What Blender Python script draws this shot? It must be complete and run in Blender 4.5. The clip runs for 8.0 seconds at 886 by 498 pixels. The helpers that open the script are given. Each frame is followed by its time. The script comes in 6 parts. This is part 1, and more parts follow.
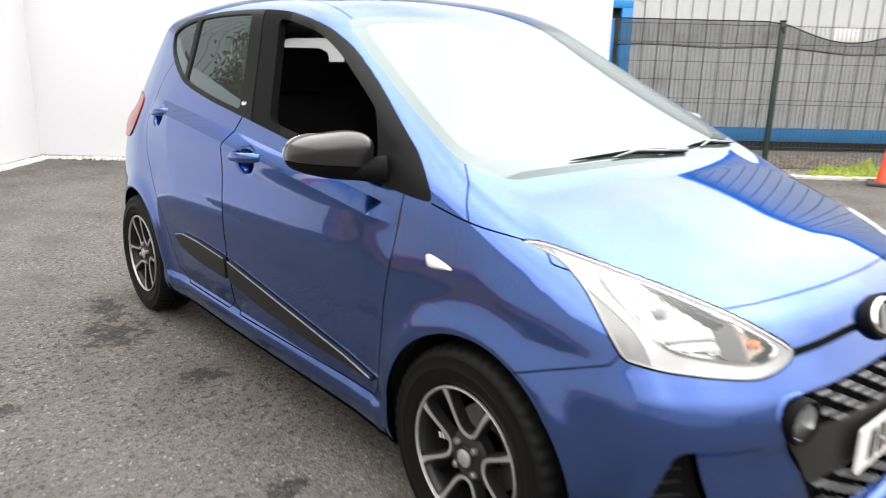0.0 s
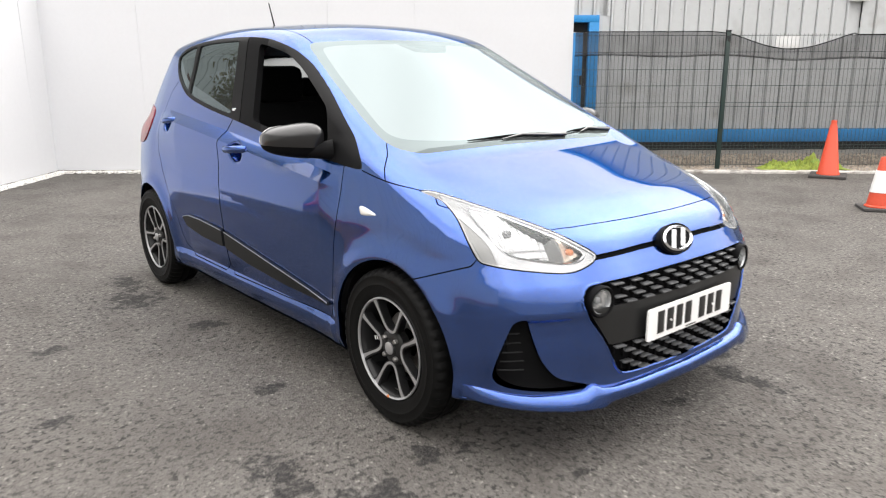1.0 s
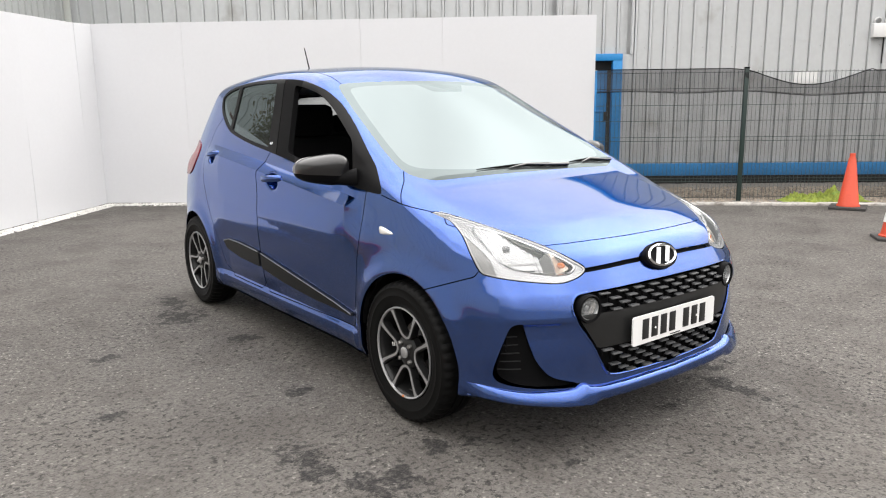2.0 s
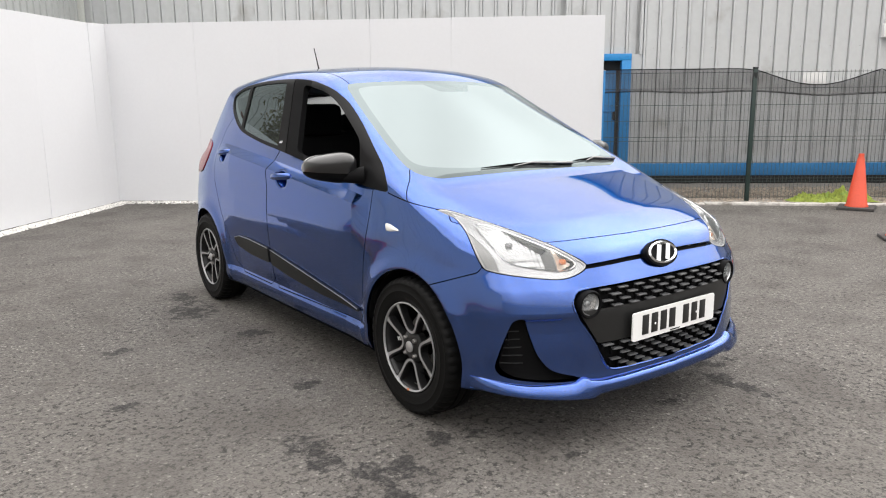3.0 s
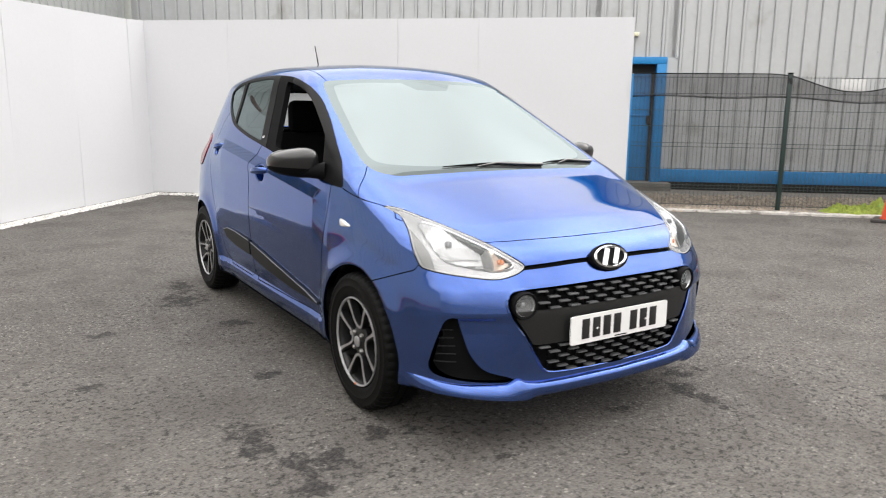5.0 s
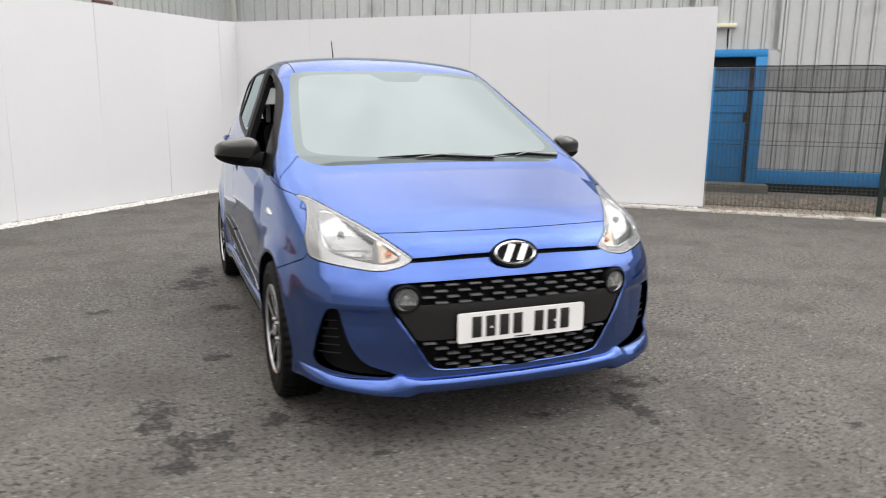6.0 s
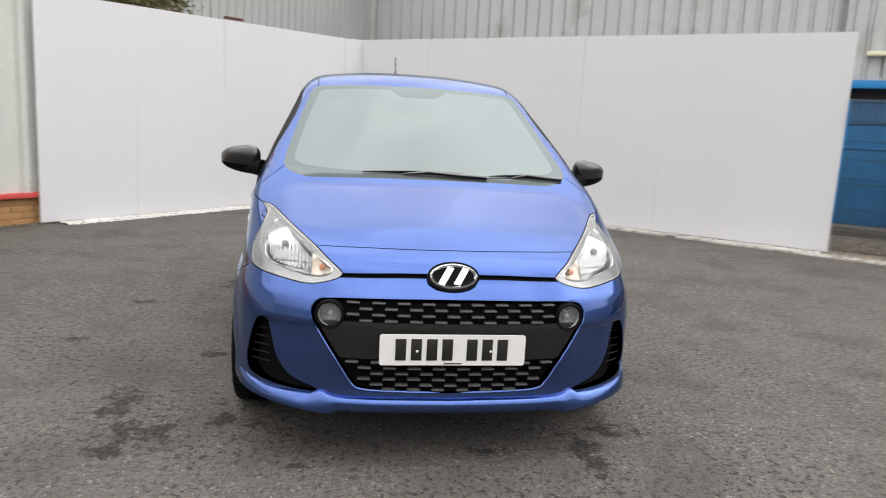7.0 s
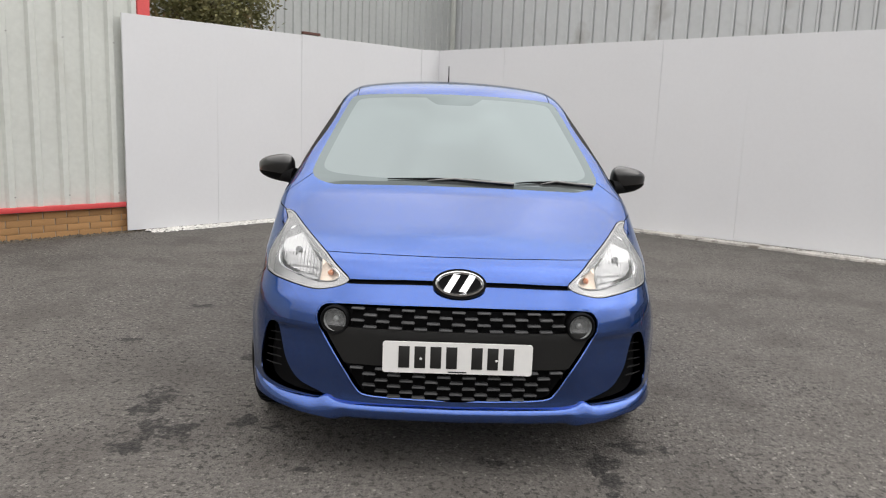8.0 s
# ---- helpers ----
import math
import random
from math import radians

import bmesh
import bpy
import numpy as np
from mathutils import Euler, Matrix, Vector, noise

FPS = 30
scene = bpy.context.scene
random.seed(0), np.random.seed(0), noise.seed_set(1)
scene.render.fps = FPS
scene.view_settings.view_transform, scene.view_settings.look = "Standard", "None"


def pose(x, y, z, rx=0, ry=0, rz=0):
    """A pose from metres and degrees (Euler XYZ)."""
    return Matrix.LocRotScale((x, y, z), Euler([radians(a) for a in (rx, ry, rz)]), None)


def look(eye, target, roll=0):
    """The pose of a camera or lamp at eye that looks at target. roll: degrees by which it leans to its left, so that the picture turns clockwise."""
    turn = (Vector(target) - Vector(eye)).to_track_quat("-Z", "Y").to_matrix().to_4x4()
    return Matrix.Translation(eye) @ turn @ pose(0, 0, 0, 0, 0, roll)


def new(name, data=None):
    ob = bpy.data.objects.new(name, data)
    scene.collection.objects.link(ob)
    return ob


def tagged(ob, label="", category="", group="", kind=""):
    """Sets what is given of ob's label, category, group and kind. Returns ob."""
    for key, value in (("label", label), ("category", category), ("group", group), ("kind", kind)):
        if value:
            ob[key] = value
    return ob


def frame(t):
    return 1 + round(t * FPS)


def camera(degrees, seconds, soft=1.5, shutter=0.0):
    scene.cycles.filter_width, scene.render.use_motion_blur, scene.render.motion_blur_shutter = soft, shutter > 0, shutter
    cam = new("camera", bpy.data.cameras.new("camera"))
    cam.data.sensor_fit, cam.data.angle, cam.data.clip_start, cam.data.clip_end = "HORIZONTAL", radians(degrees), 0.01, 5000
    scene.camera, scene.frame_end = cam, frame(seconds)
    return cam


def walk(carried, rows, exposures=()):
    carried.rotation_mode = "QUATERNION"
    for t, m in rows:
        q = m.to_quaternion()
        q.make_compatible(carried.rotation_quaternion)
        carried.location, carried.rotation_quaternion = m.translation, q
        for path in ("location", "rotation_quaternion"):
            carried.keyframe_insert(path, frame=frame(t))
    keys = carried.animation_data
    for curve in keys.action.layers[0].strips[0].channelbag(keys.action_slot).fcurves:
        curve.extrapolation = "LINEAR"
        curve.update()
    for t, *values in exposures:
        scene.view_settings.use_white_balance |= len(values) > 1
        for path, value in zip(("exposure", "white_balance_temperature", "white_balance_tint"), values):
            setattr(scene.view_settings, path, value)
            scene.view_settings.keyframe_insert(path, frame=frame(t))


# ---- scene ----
cam = camera(62.7, 8.0, soft=1.1, shutter=0.5)
PATH = [
    (0, (-1.912, -0.505, 1.277), (-0.661, 0.967, 0.759), 1.4),
    (0.5, (-2.067, -0.926, 1.269), (-0.795, 0.54, 0.786), 0.3),
    (1, (-2.231, -1.308, 1.264), (-0.983, 0.18, 0.786), -0.2),
    (1.5, (-2.339, -1.521, 1.269), (-1.099, -0.005, 0.865), -0.4),
    (2, (-2.373, -1.632, 1.263), (-1.184, -0.069, 0.881), -0.6),
    (3.5, (-2.399, -1.7, 1.265), (-1.233, -0.12, 0.883), -0.5),
    (4, (-2.395, -1.715, 1.268), (-1.226, -0.136, 0.894), -0.6),
    (4.2, (-2.38, -1.739, 1.267), (-1.228, -0.15, 0.882), -0.4),
    (5.3, (-1.857, -2.038, 1.243), (-0.901, -0.318, 0.884), 0.2),
    (5.5, (-1.707, -2.096, 1.234), (-0.839, -0.326, 0.895), -0.5),
    (6, (-1.229, -2.302, 1.223), (-0.507, -0.477, 0.836), 0.6),
    (6.5, (-0.801, -2.355, 1.202), (-0.247, -0.463, 0.865), 3.2),
    (7, (-0.441, -2.428, 1.229), (-0.132, -0.483, 0.885), 3.1),
    (7.5, (-0.207, -2.451, 1.24), (-0.104, -0.486, 0.881), 0.3),
    (8, (-0.123, -2.427, 1.227), (-0.076, -0.455, 0.898), 2.2),
]
EXPOSURES = [(0.0, 0.89), (0.5, 0.80), (1.0, 0.67), (1.5, 0.57), (2.0, 0.49), (3.5, 0.43), (5.5, 0.38), (6.0, 0.21), (6.5, 0.14), (7.2, 0.02), (8.0, -0.08)]
walk(cam, [(t, look(eye, target, roll)) for t, eye, target, roll in PATH], EXPOSURES)

# ---- sky and light ----
# towards the sun, hidden behind the cloud
SUN_WAY = (math.cos(radians(38)), 0.0, math.sin(radians(38)))
world = bpy.data.worlds.new("overcast_sky")
scene.world = world
world.use_nodes = True
wn, wl = world.node_tree.nodes, world.node_tree.links
wn.clear()
w_out = wn.new("ShaderNodeOutputWorld")
w_bg = wn.new("ShaderNodeBackground")
w_sky = wn.new("ShaderNodeTexSky")
w_sky.sky_type = 'NISHITA'
w_sky.sun_disc = False
w_sky.sun_elevation, w_sky.sun_rotation = radians(38), radians(90)
w_sky.air_density, w_sky.dust_density = 1.0, 4.0
w_grey = wn.new("ShaderNodeHueSaturation")
w_grey.inputs["Saturation"].default_value = 0.16
w_co = wn.new("ShaderNodeTexCoord")
w_no = wn.new("ShaderNodeTexNoise")
w_no.inputs["Scale"].default_value = 2.6
w_no.inputs["Detail"].default_value = 5
w_ramp = wn.new("ShaderNodeMapRange")
w_ramp.inputs["From Min"].default_value, w_ramp.inputs["From Max"].default_value = 0.3, 0.7
w_ramp.inputs["To Min"].default_value, w_ramp.inputs["To Max"].default_value = 0.72, 1.30
w_mul = wn.new("ShaderNodeVectorMath")
w_mul.operation = 'SCALE'
# cloud cover evens the sky out from horizon to zenith
w_even = wn.new("ShaderNodeMix")
w_even.data_type = 'RGBA'
w_even.inputs["Factor"].default_value = 0.85
w_even.inputs[7].default_value = (9.9, 9.58, 9.35, 1)
# an overcast sky is darker towards the horizon, and brighter where the sun stands behind thin cloud
w_dir = wn.new("ShaderNodeSeparateXYZ")
w_high = wn.new("ShaderNodeMapRange")
w_high.inputs["From Min"].default_value, w_high.inputs["From Max"].default_value = 0.0, 1.0
w_high.inputs["To Min"].default_value, w_high.inputs["To Max"].default_value = 0.30, 1.75
w_dot = wn.new("ShaderNodeVectorMath")
w_dot.operation = 'DOT_PRODUCT'
w_dot.inputs[1].default_value = SUN_WAY
w_glow = wn.new("ShaderNodeMapRange")
w_glow.interpolation_type = 'SMOOTHSTEP'
w_glow.inputs["From Min"].default_value, w_glow.inputs["From Max"].default_value = 0.88, 0.98
w_glow.inputs["To Min"].default_value, w_glow.inputs["To Max"].default_value = 1.0, 1.18
w_both, w_all = wn.new("ShaderNodeMath"), wn.new("ShaderNodeMath")
w_both.operation = w_all.operation = 'MULTIPLY'
wl.new(w_co.outputs["Generated"], w_dir.inputs[0])
wl.new(w_dir.outputs["Z"], w_high.inputs["Value"])
wl.new(w_co.outputs["Generated"], w_dot.inputs[0])
wl.new(w_dot.outputs["Value"], w_glow.inputs["Value"])
wl.new(w_high.outputs["Result"], w_both.inputs[0])
wl.new(w_glow.outputs["Result"], w_both.inputs[1])
wl.new(w_both.outputs[0], w_all.inputs[0])
wl.new(w_ramp.outputs["Result"], w_all.inputs[1])
wl.new(w_sky.outputs["Color"], w_grey.inputs["Color"])
wl.new(w_grey.outputs["Color"], w_even.inputs[6])
wl.new(w_co.outputs["Generated"], w_no.inputs["Vector"])
wl.new(w_no.outputs["Fac"], w_ramp.inputs["Value"])
wl.new(w_even.outputs[2], w_mul.inputs[0])
wl.new(w_all.outputs[0], w_mul.inputs["Scale"])
wl.new(w_mul.outputs["Vector"], w_bg.inputs["Color"])
wl.new(w_bg.outputs["Background"], w_out.inputs["Surface"])
w_bg.inputs["Strength"].default_value = 0.175
sun = new("sun", bpy.data.lights.new("sun", 'SUN'))
sun.data.energy, sun.data.angle, sun.data.color = 0.5, radians(120), (1, 0.97, 0.93)
sun.matrix_basis = look([30 * c for c in SUN_WAY], (0, 0, 0))


# ---- materials ----
def shader(name):
    m = bpy.data.materials.new(name)
    m.use_nodes = True
    n, l = m.node_tree.nodes, m.node_tree.links
    return m, n, l, n["Principled BSDF"]


def surf(name, color, rough=0.6, metal=0.0, vary=0.12, scale=3.0, fine=60.0, bump=0.0, coat=0.0, spread=0.0, piece=0.0, spec=0.5, stain=None, stain_scale=1.2, stain_at=0.6, island=0.0):
    """Principled paint with broad and fine variation, roughness spread, relief and optional blotches of another colour."""
    m, n, l, p = shader(name)
    geo = n.new("ShaderNodeNewGeometry")
    broad, grain = n.new("ShaderNodeTexNoise"), n.new("ShaderNodeTexNoise")
    broad.inputs["Scale"].default_value, broad.inputs["Detail"].default_value = scale, 4
    grain.inputs["Scale"].default_value, grain.inputs["Detail"].default_value = fine, 6
    add = n.new("ShaderNodeMath")
    add.operation = 'ADD'
    for t in (broad, grain):
        l.new(geo.outputs["Position"], t.inputs["Vector"])
    l.new(broad.outputs["Fac"], add.inputs[0])
    l.new(grain.outputs["Fac"], add.inputs[1])
    total = add.outputs[0]
    if piece or island:
        info = geo if island else n.new("ShaderNodeObjectInfo")
        piece = piece or island
        mad = n.new("ShaderNodeMath")
        mad.operation = 'MULTIPLY_ADD'
        l.new(info.outputs["Random Per Island" if island else "Random"], mad.inputs[0])
        mad.inputs[1].default_value = piece
        l.new(total, mad.inputs[2])
        total = mad.outputs[0]
    gain = n.new("ShaderNodeMapRange")
    gain.inputs["From Min"].default_value, gain.inputs["From Max"].default_value = 0.6, 1.4 + piece
    gain.inputs["To Min"].default_value, gain.inputs["To Max"].default_value = 1 - vary, 1 + vary
    l.new(total, gain.inputs["Value"])
    tint = n.new("ShaderNodeVectorMath")
    tint.operation = 'SCALE'
    tint.inputs[0].default_value = color
    l.new(gain.outputs["Result"], tint.inputs["Scale"])
    col = tint.outputs["Vector"]
    if stain:
        blot = n.new("ShaderNodeTexNoise")
        blot.inputs["Scale"].default_value, blot.inputs["Detail"].default_value = stain_scale, 8
        l.new(geo.outputs["Position"], blot.inputs["Vector"])
        edge = n.new("ShaderNodeMapRange")
        edge.inputs["From Min"].default_value, edge.inputs["From Max"].default_value = stain_at, stain_at + 0.12
        l.new(blot.outputs["Fac"], edge.inputs["Value"])
        mix = n.new("ShaderNodeMix")
        mix.data_type = 'RGBA'
        l.new(edge.outputs["Result"], mix.inputs["Factor"])
        l.new(col, mix.inputs[6])
        mix.inputs[7].default_value = (*stain, 1)
        col = mix.outputs[2]
    l.new(col, p.inputs["Base Color"])
    p.inputs["Metallic"].default_value = metal
    p.inputs["Coat Weight"].default_value = coat
    p.inputs["Coat Roughness"].default_value = 0.03
    p.inputs["Specular IOR Level"].default_value = spec
    if spread:
        rr = n.new("ShaderNodeMapRange")
        rr.inputs["To Min"].default_value, rr.inputs["To Max"].default_value = rough - spread, rough + spread
        l.new(broad.outputs["Fac"], rr.inputs["Value"])
        l.new(rr.outputs["Result"], p.inputs["Roughness"])
    else:
        p.inputs["Roughness"].default_value = rough
    if bump:
        b = n.new("ShaderNodeBump")
        b.inputs["Strength"].default_value = 0.6
        b.inputs["Distance"].default_value = bump
        l.new(grain.outputs["Fac"], b.inputs["Height"])
        l.new(b.outputs["Normal"], p.inputs["Normal"])
    return m


def glazing(name, tint, ior=1.5, rough=0.0, haze=0.0, sheen=(0.82, 0.98, 1.0)):
    """Thin clear sheet: see-through tint, with mirror gloss by Fresnel and a painted pale haze."""
    m, n, l, p = shader(name)
    n.remove(p)
    clear, gloss, mix, fr = n.new("ShaderNodeBsdfTransparent"), n.new("ShaderNodeBsdfGlossy"), n.new("ShaderNodeMixShader"), n.new("ShaderNodeFresnel")
    clear.inputs["Color"].default_value = (*tint, 1)
    gloss.inputs["Roughness"].default_value = rough
    gloss.inputs["Color"].default_value = (*sheen, 1)
    fr.inputs["IOR"].default_value = ior
    l.new(fr.outputs["Fac"], mix.inputs["Fac"])
    l.new(clear.outputs[0], mix.inputs[1])
    l.new(gloss.outputs[0], mix.inputs[2])
    last = mix
    if haze:
        # pale diffuse haze stands in for part of the sky's reflection
        pale_coat, over = n.new("ShaderNodeBsdfDiffuse"), n.new("ShaderNodeMixShader")
        pale_coat.inputs["Color"].default_value = (0.62, 0.67, 0.68, 1)
        over.inputs["Fac"].default_value = haze
        l.new(mix.outputs[0], over.inputs[1])
        l.new(pale_coat.outputs[0], over.inputs[2])
        last = over
    l.new(last.outputs[0], n["Material Output"].inputs["Surface"])
    return m


def asphalt():
    """Worn tarmac: pale aggregate in dark binder, rubbed patches, oil spots and a few crusty dark stains."""
    m, n, l, p = shader("asphalt")
    geo = n.new("ShaderNodeNewGeometry")
    P = geo.outputs["Position"]

    def noise_at(scale, detail=6, rough=0.6):
        t = n.new("ShaderNodeTexNoise")
        t.inputs["Scale"].default_value, t.inputs["Detail"].default_value, t.inputs["Roughness"].default_value = scale, detail, rough
        l.new(P, t.inputs["Vector"])
        return t.outputs["Fac"]

    def ramp(v, a, b, c=0.0, d=1.0):
        t = n.new("ShaderNodeMapRange")
        for k, x in zip(("From Min", "From Max", "To Min", "To Max"), (a, b, c, d)):
            t.inputs[k].default_value = x
        l.new(v, t.inputs["Value"])
        return t.outputs["Result"]

    def math_of(op, a, b):
        t = n.new("ShaderNodeMath")
        t.operation = op
        for i, v in enumerate((a, b)):
            if hasattr(v, "links"):
                l.new(v, t.inputs[i])
            else:
                t.inputs[i].default_value = v
        return t.outputs[0]

    def blend(f, a, b):
        t = n.new("ShaderNodeMix")
        t.data_type = 'RGBA'
        l.new(f, t.inputs["Factor"])
        for i, v in ((6, a), (7, b)):
            if hasattr(v, "links"):
                l.new(v, t.inputs[i])
            else:
                t.inputs[i].default_value = (*v, 1)
        return t.outputs[2]

    vor = n.new("ShaderNodeTexVoronoi")
    vor.inputs["Scale"].default_value = 105
    l.new(P, vor.inputs["Vector"])
    stone = n.new("ShaderNodeSeparateColor")
    l.new(vor.outputs["Color"], stone.inputs["Color"])
    pit = ramp(noise_at(62, 5, 0.66), 0.55, 0.62)
    broad, mid = noise_at(0.55, 4), noise_at(3.5, 8, 0.7)
    base = blend(ramp(stone.outputs[0], 0.0, 1.0), (0.080, 0.074, 0.068), (0.150, 0.140, 0.129))
    pale = blend(ramp(stone.outputs[1], 0.965, 0.98), base, (0.27, 0.255, 0.235))
    worn = blend(ramp(broad, 0.38, 0.62, 0, 0.45), pale, (0.132, 0.123, 0.112))
    dusty = blend(ramp(mid, 0.50, 0.75, 0, 0.35), worn, (0.150, 0.136, 0.123))
    dusty = blend(ramp(noise_at(1.7, 8, 0.72), 0.48, 0.60, 0, 0.62), dusty, (0.074, 0.067, 0.061))
    dusty = blend(math_of('MULTIPLY', pit, 0.75), dusty, (0.040, 0.037, 0.034))
    # dark pits and crumbs between the stones, thicker in patches
    patch = ramp(noise_at(1.3, 6, 0.65), 0.36, 0.62, 0.35, 1.0)
    crumb = math_of('MULTIPLY', ramp(noise_at(34, 7, 0.76), 0.53, 0.57), patch)
    dusty = blend(math_of('MULTIPLY', crumb, 0.95), dusty, (0.018, 0.017, 0.016))
    # scattered dark spots, and larger crusty stains at their places in the yard
    dark = ramp(noise_at(6.5, 9, 0.74), 0.645, 0.675)
    rag = noise_at(11.0, 9, 0.74)
    for x, y, a, b in STAINS:
        off = n.new("ShaderNodeVectorMath")
        off.operation = 'SUBTRACT'
        l.new(P, off.inputs[0])
        off.inputs[1].default_value = (x, y, 0)
        sq = n.new("ShaderNodeVectorMath")
        sq.operation = 'MULTIPLY'
        l.new(off.outputs["Vector"], sq.inputs[0])
        sq.inputs[1].default_value = (0.88 / a, 0.88 / b, 0)
        ln = n.new("ShaderNodeVectorMath")
        ln.operation = 'LENGTH'
        l.new(sq.outputs["Vector"], ln.inputs[0])
        d = math_of('ADD', ln.outputs["Value"], ramp(rag, 0.35, 0.65, -0.9, 0.9))
        dark = math_of('MAXIMUM', dark, ramp(d, 0.50, 0.80, 1, 0))
    col = blend(math_of('MULTIPLY', dark, ramp(noise_at(55, 5, 0.7), 0.40, 0.56, 0.50, 0.97)), dusty, (0.018, 0.017, 0.017))
    l.new(col, p.inputs["Base Color"])
    rr = ramp(mid, 0.3, 0.7, 0.78, 0.95)
    l.new(rr, p.inputs["Roughness"])
    p.inputs["Specular IOR Level"].default_value = 0.32
    b = n.new("ShaderNodeBump")
    b.inputs["Strength"].default_value, b.inputs["Distance"].default_value = 0.8, 0.006
    l.new(math_of('ADD', vor.outputs["Distance"], math_of('MULTIPLY', mid, 0.8)), b.inputs["Height"])
    l.new(b.outputs["Normal"], p.inputs["Normal"])
    return m


def car_paint():
    """Mid-blue metallic: flake-broken base under clear lacquer."""
    m, n, l, p = shader("blue_metallic_paint")
    geo = n.new("ShaderNodeNewGeometry")
    flake = n.new("ShaderNodeTexVoronoi")
    flake.inputs["Scale"].default_value = 1400
    l.new(geo.outputs["Position"], flake.inputs["Vector"])
    sep = n.new("ShaderNodeSeparateColor")
    l.new(flake.outputs["Color"], sep.inputs["Color"])
    mix = n.new("ShaderNodeMix")
    mix.data_type = 'RGBA'
    l.new(sep.outputs[0], mix.inputs["Factor"])
    mix.inputs[6].default_value = (0.013, 0.046, 0.195, 1)
    mix.inputs[7].default_value = (0.033, 0.113, 0.44, 1)
    l.new(mix.outputs[2], p.inputs["Base Color"])
    p.inputs["Metallic"].default_value = 1.0
    p.inputs["Roughness"].default_value = 0.21
    p.inputs["Coat Weight"].default_value = 1.0
    p.inputs["Coat Roughness"].default_value = 0.025
    p.inputs["Coat IOR"].default_value = 1.65
    p.inputs["Specular Tint"].default_value = (0.26, 0.46, 0.76, 1)
    dust = n.new("ShaderNodeTexNoise")
    dust.inputs["Scale"].default_value, dust.inputs["Detail"].default_value = 2.5, 5
    l.new(geo.outputs["Position"], dust.inputs["Vector"])
    cr = n.new("ShaderNodeMapRange")
    cr.inputs["To Min"].default_value, cr.inputs["To Max"].default_value = 0.015, 0.06
    l.new(dust.outputs["Fac"], cr.inputs["Value"])
    l.new(cr.outputs["Result"], p.inputs["Coat Roughness"])
    return m


# x, y and the half sizes of the crusty stains on the tarmac
STAINS = [(-1.29, 0.63, 0.09, 0.17), (-1.14, 0.33, 0.13, 0.13), (-1.20, 0.19, 0.13, 0.07), (0.56, 0.12, 0.08, 0.14), (0.56, -0.02, 0.06, 0.14), (-0.97, 3.2, 0.10, 0.22), (-1.02, 2.85, 0.16, 0.20), (-0.89, 2.18, 0.10, 0.08),
          (-1.0, 1.27, 0.07, 0.06), (-0.74, 0.39, 0.06, 0.04), (-0.55, 0.03, 0.06, 0.03), (0.18, 0.12, 0.06, 0.04), (-0.83, 0.44, 0.07, 0.06), (-1.6, 2.3, 0.08, 0.06), (-1.75, 1.5, 0.06, 0.05), (0.75, 0.3, 0.10, 0.08), (1.3, -0.4, 0.05, 0.04)]
PAINT = car_paint()
ASPHALT = asphalt()
BLACK_PLASTIC = surf("textured_black_plastic", (0.005, 0.005, 0.0055), 0.6, bump=0.0006, fine=900, vary=0.2, spec=0.07)
GLOSS_BLACK = surf("gloss_black_plastic", (0.006, 0.006, 0.007), 0.12, coat=1.0, vary=0.15)
GLOSS_BLACK.node_tree.nodes["Principled BSDF"].inputs["Coat IOR"].default_value = 2.0
MIRROR_BLACK = surf("mirror_cap_lacquer", (0.008, 0.008, 0.009), 0.3, coat=0.6, vary=0.15)
PILLAR_BLACK = surf("satin_black_pillar_film", (0.007, 0.007, 0.0075), 0.35, vary=0.12, spec=0.06)
SATIN_GREY = surf("dark_grey_satin", (0.014, 0.0145, 0.015), 0.42, vary=0.15, spec=0.16)
GRILLE_GREY = surf("satin_grille_grey", (0.085, 0.087, 0.09), 0.3, vary=0.1)
SEAL = surf("black_rubber_seal", (0.006, 0.006, 0.0065), 0.7, spec=0.06)
TYRE = surf("tyre_rubber", (0.005, 0.005, 0.005), 0.55, bump=0.0008, fine=300, vary=0.3, spec=0.10)
LINING = surf("dark_cabin_lining", (0.010, 0.010, 0.011), 0.8, bump=0.0005, fine=500, spec=0.15)
HEADLINING = surf("pale_grey_headlining", (0.66, 0.66, 0.64), 0.9, vary=0.05, bump=0.0004, fine=500)
FOG_GREY = surf("fog_lamp_silver", (0.20, 0.20, 0.205), 0.25, metal=0.5, vary=0.3, scale=30)
SEAT_CLOTH = surf("black_seat_cloth", (0.010, 0.010, 0.011), 0.9, bump=0.0008, fine=700, spec=0.15)
CHROME = surf("bright_chrome", (0.82, 0.83, 0.84), 0.08, metal=1, vary=0.03)
ALLOY = surf("machined_alloy", (0.52, 0.52, 0.53), 0.30, metal=0.75, vary=0.06, fine=300)
ALLOY_DARK = surf("dark_grey_wheel_lacquer", (0.013, 0.013, 0.0135), 0.45, metal=0.2, coat=0.15, spec=0.3)
STEEL = surf("brake_steel", (0.35, 0.34, 0.33), 0.4, metal=1, vary=0.2)
REFLECTOR = surf("lamp_reflector", (0.50, 0.505, 0.51), 0.24, metal=0.8, vary=0.06, scale=20)
LAMP_GREY = surf("lamp_bezel_silver", (0.50, 0.51, 0.52), 0.3, metal=0.7)
LAMP_WHITE = surf("pale_lamp_bezel", (0.50, 0.50, 0.505), 0.25, metal=0.15, vary=0.04)
LAMP_BEZEL = surf("satin_silver_lamp_bezel", (0.40, 0.405, 0.41), 0.22, metal=0.6, vary=0.12, scale=14)
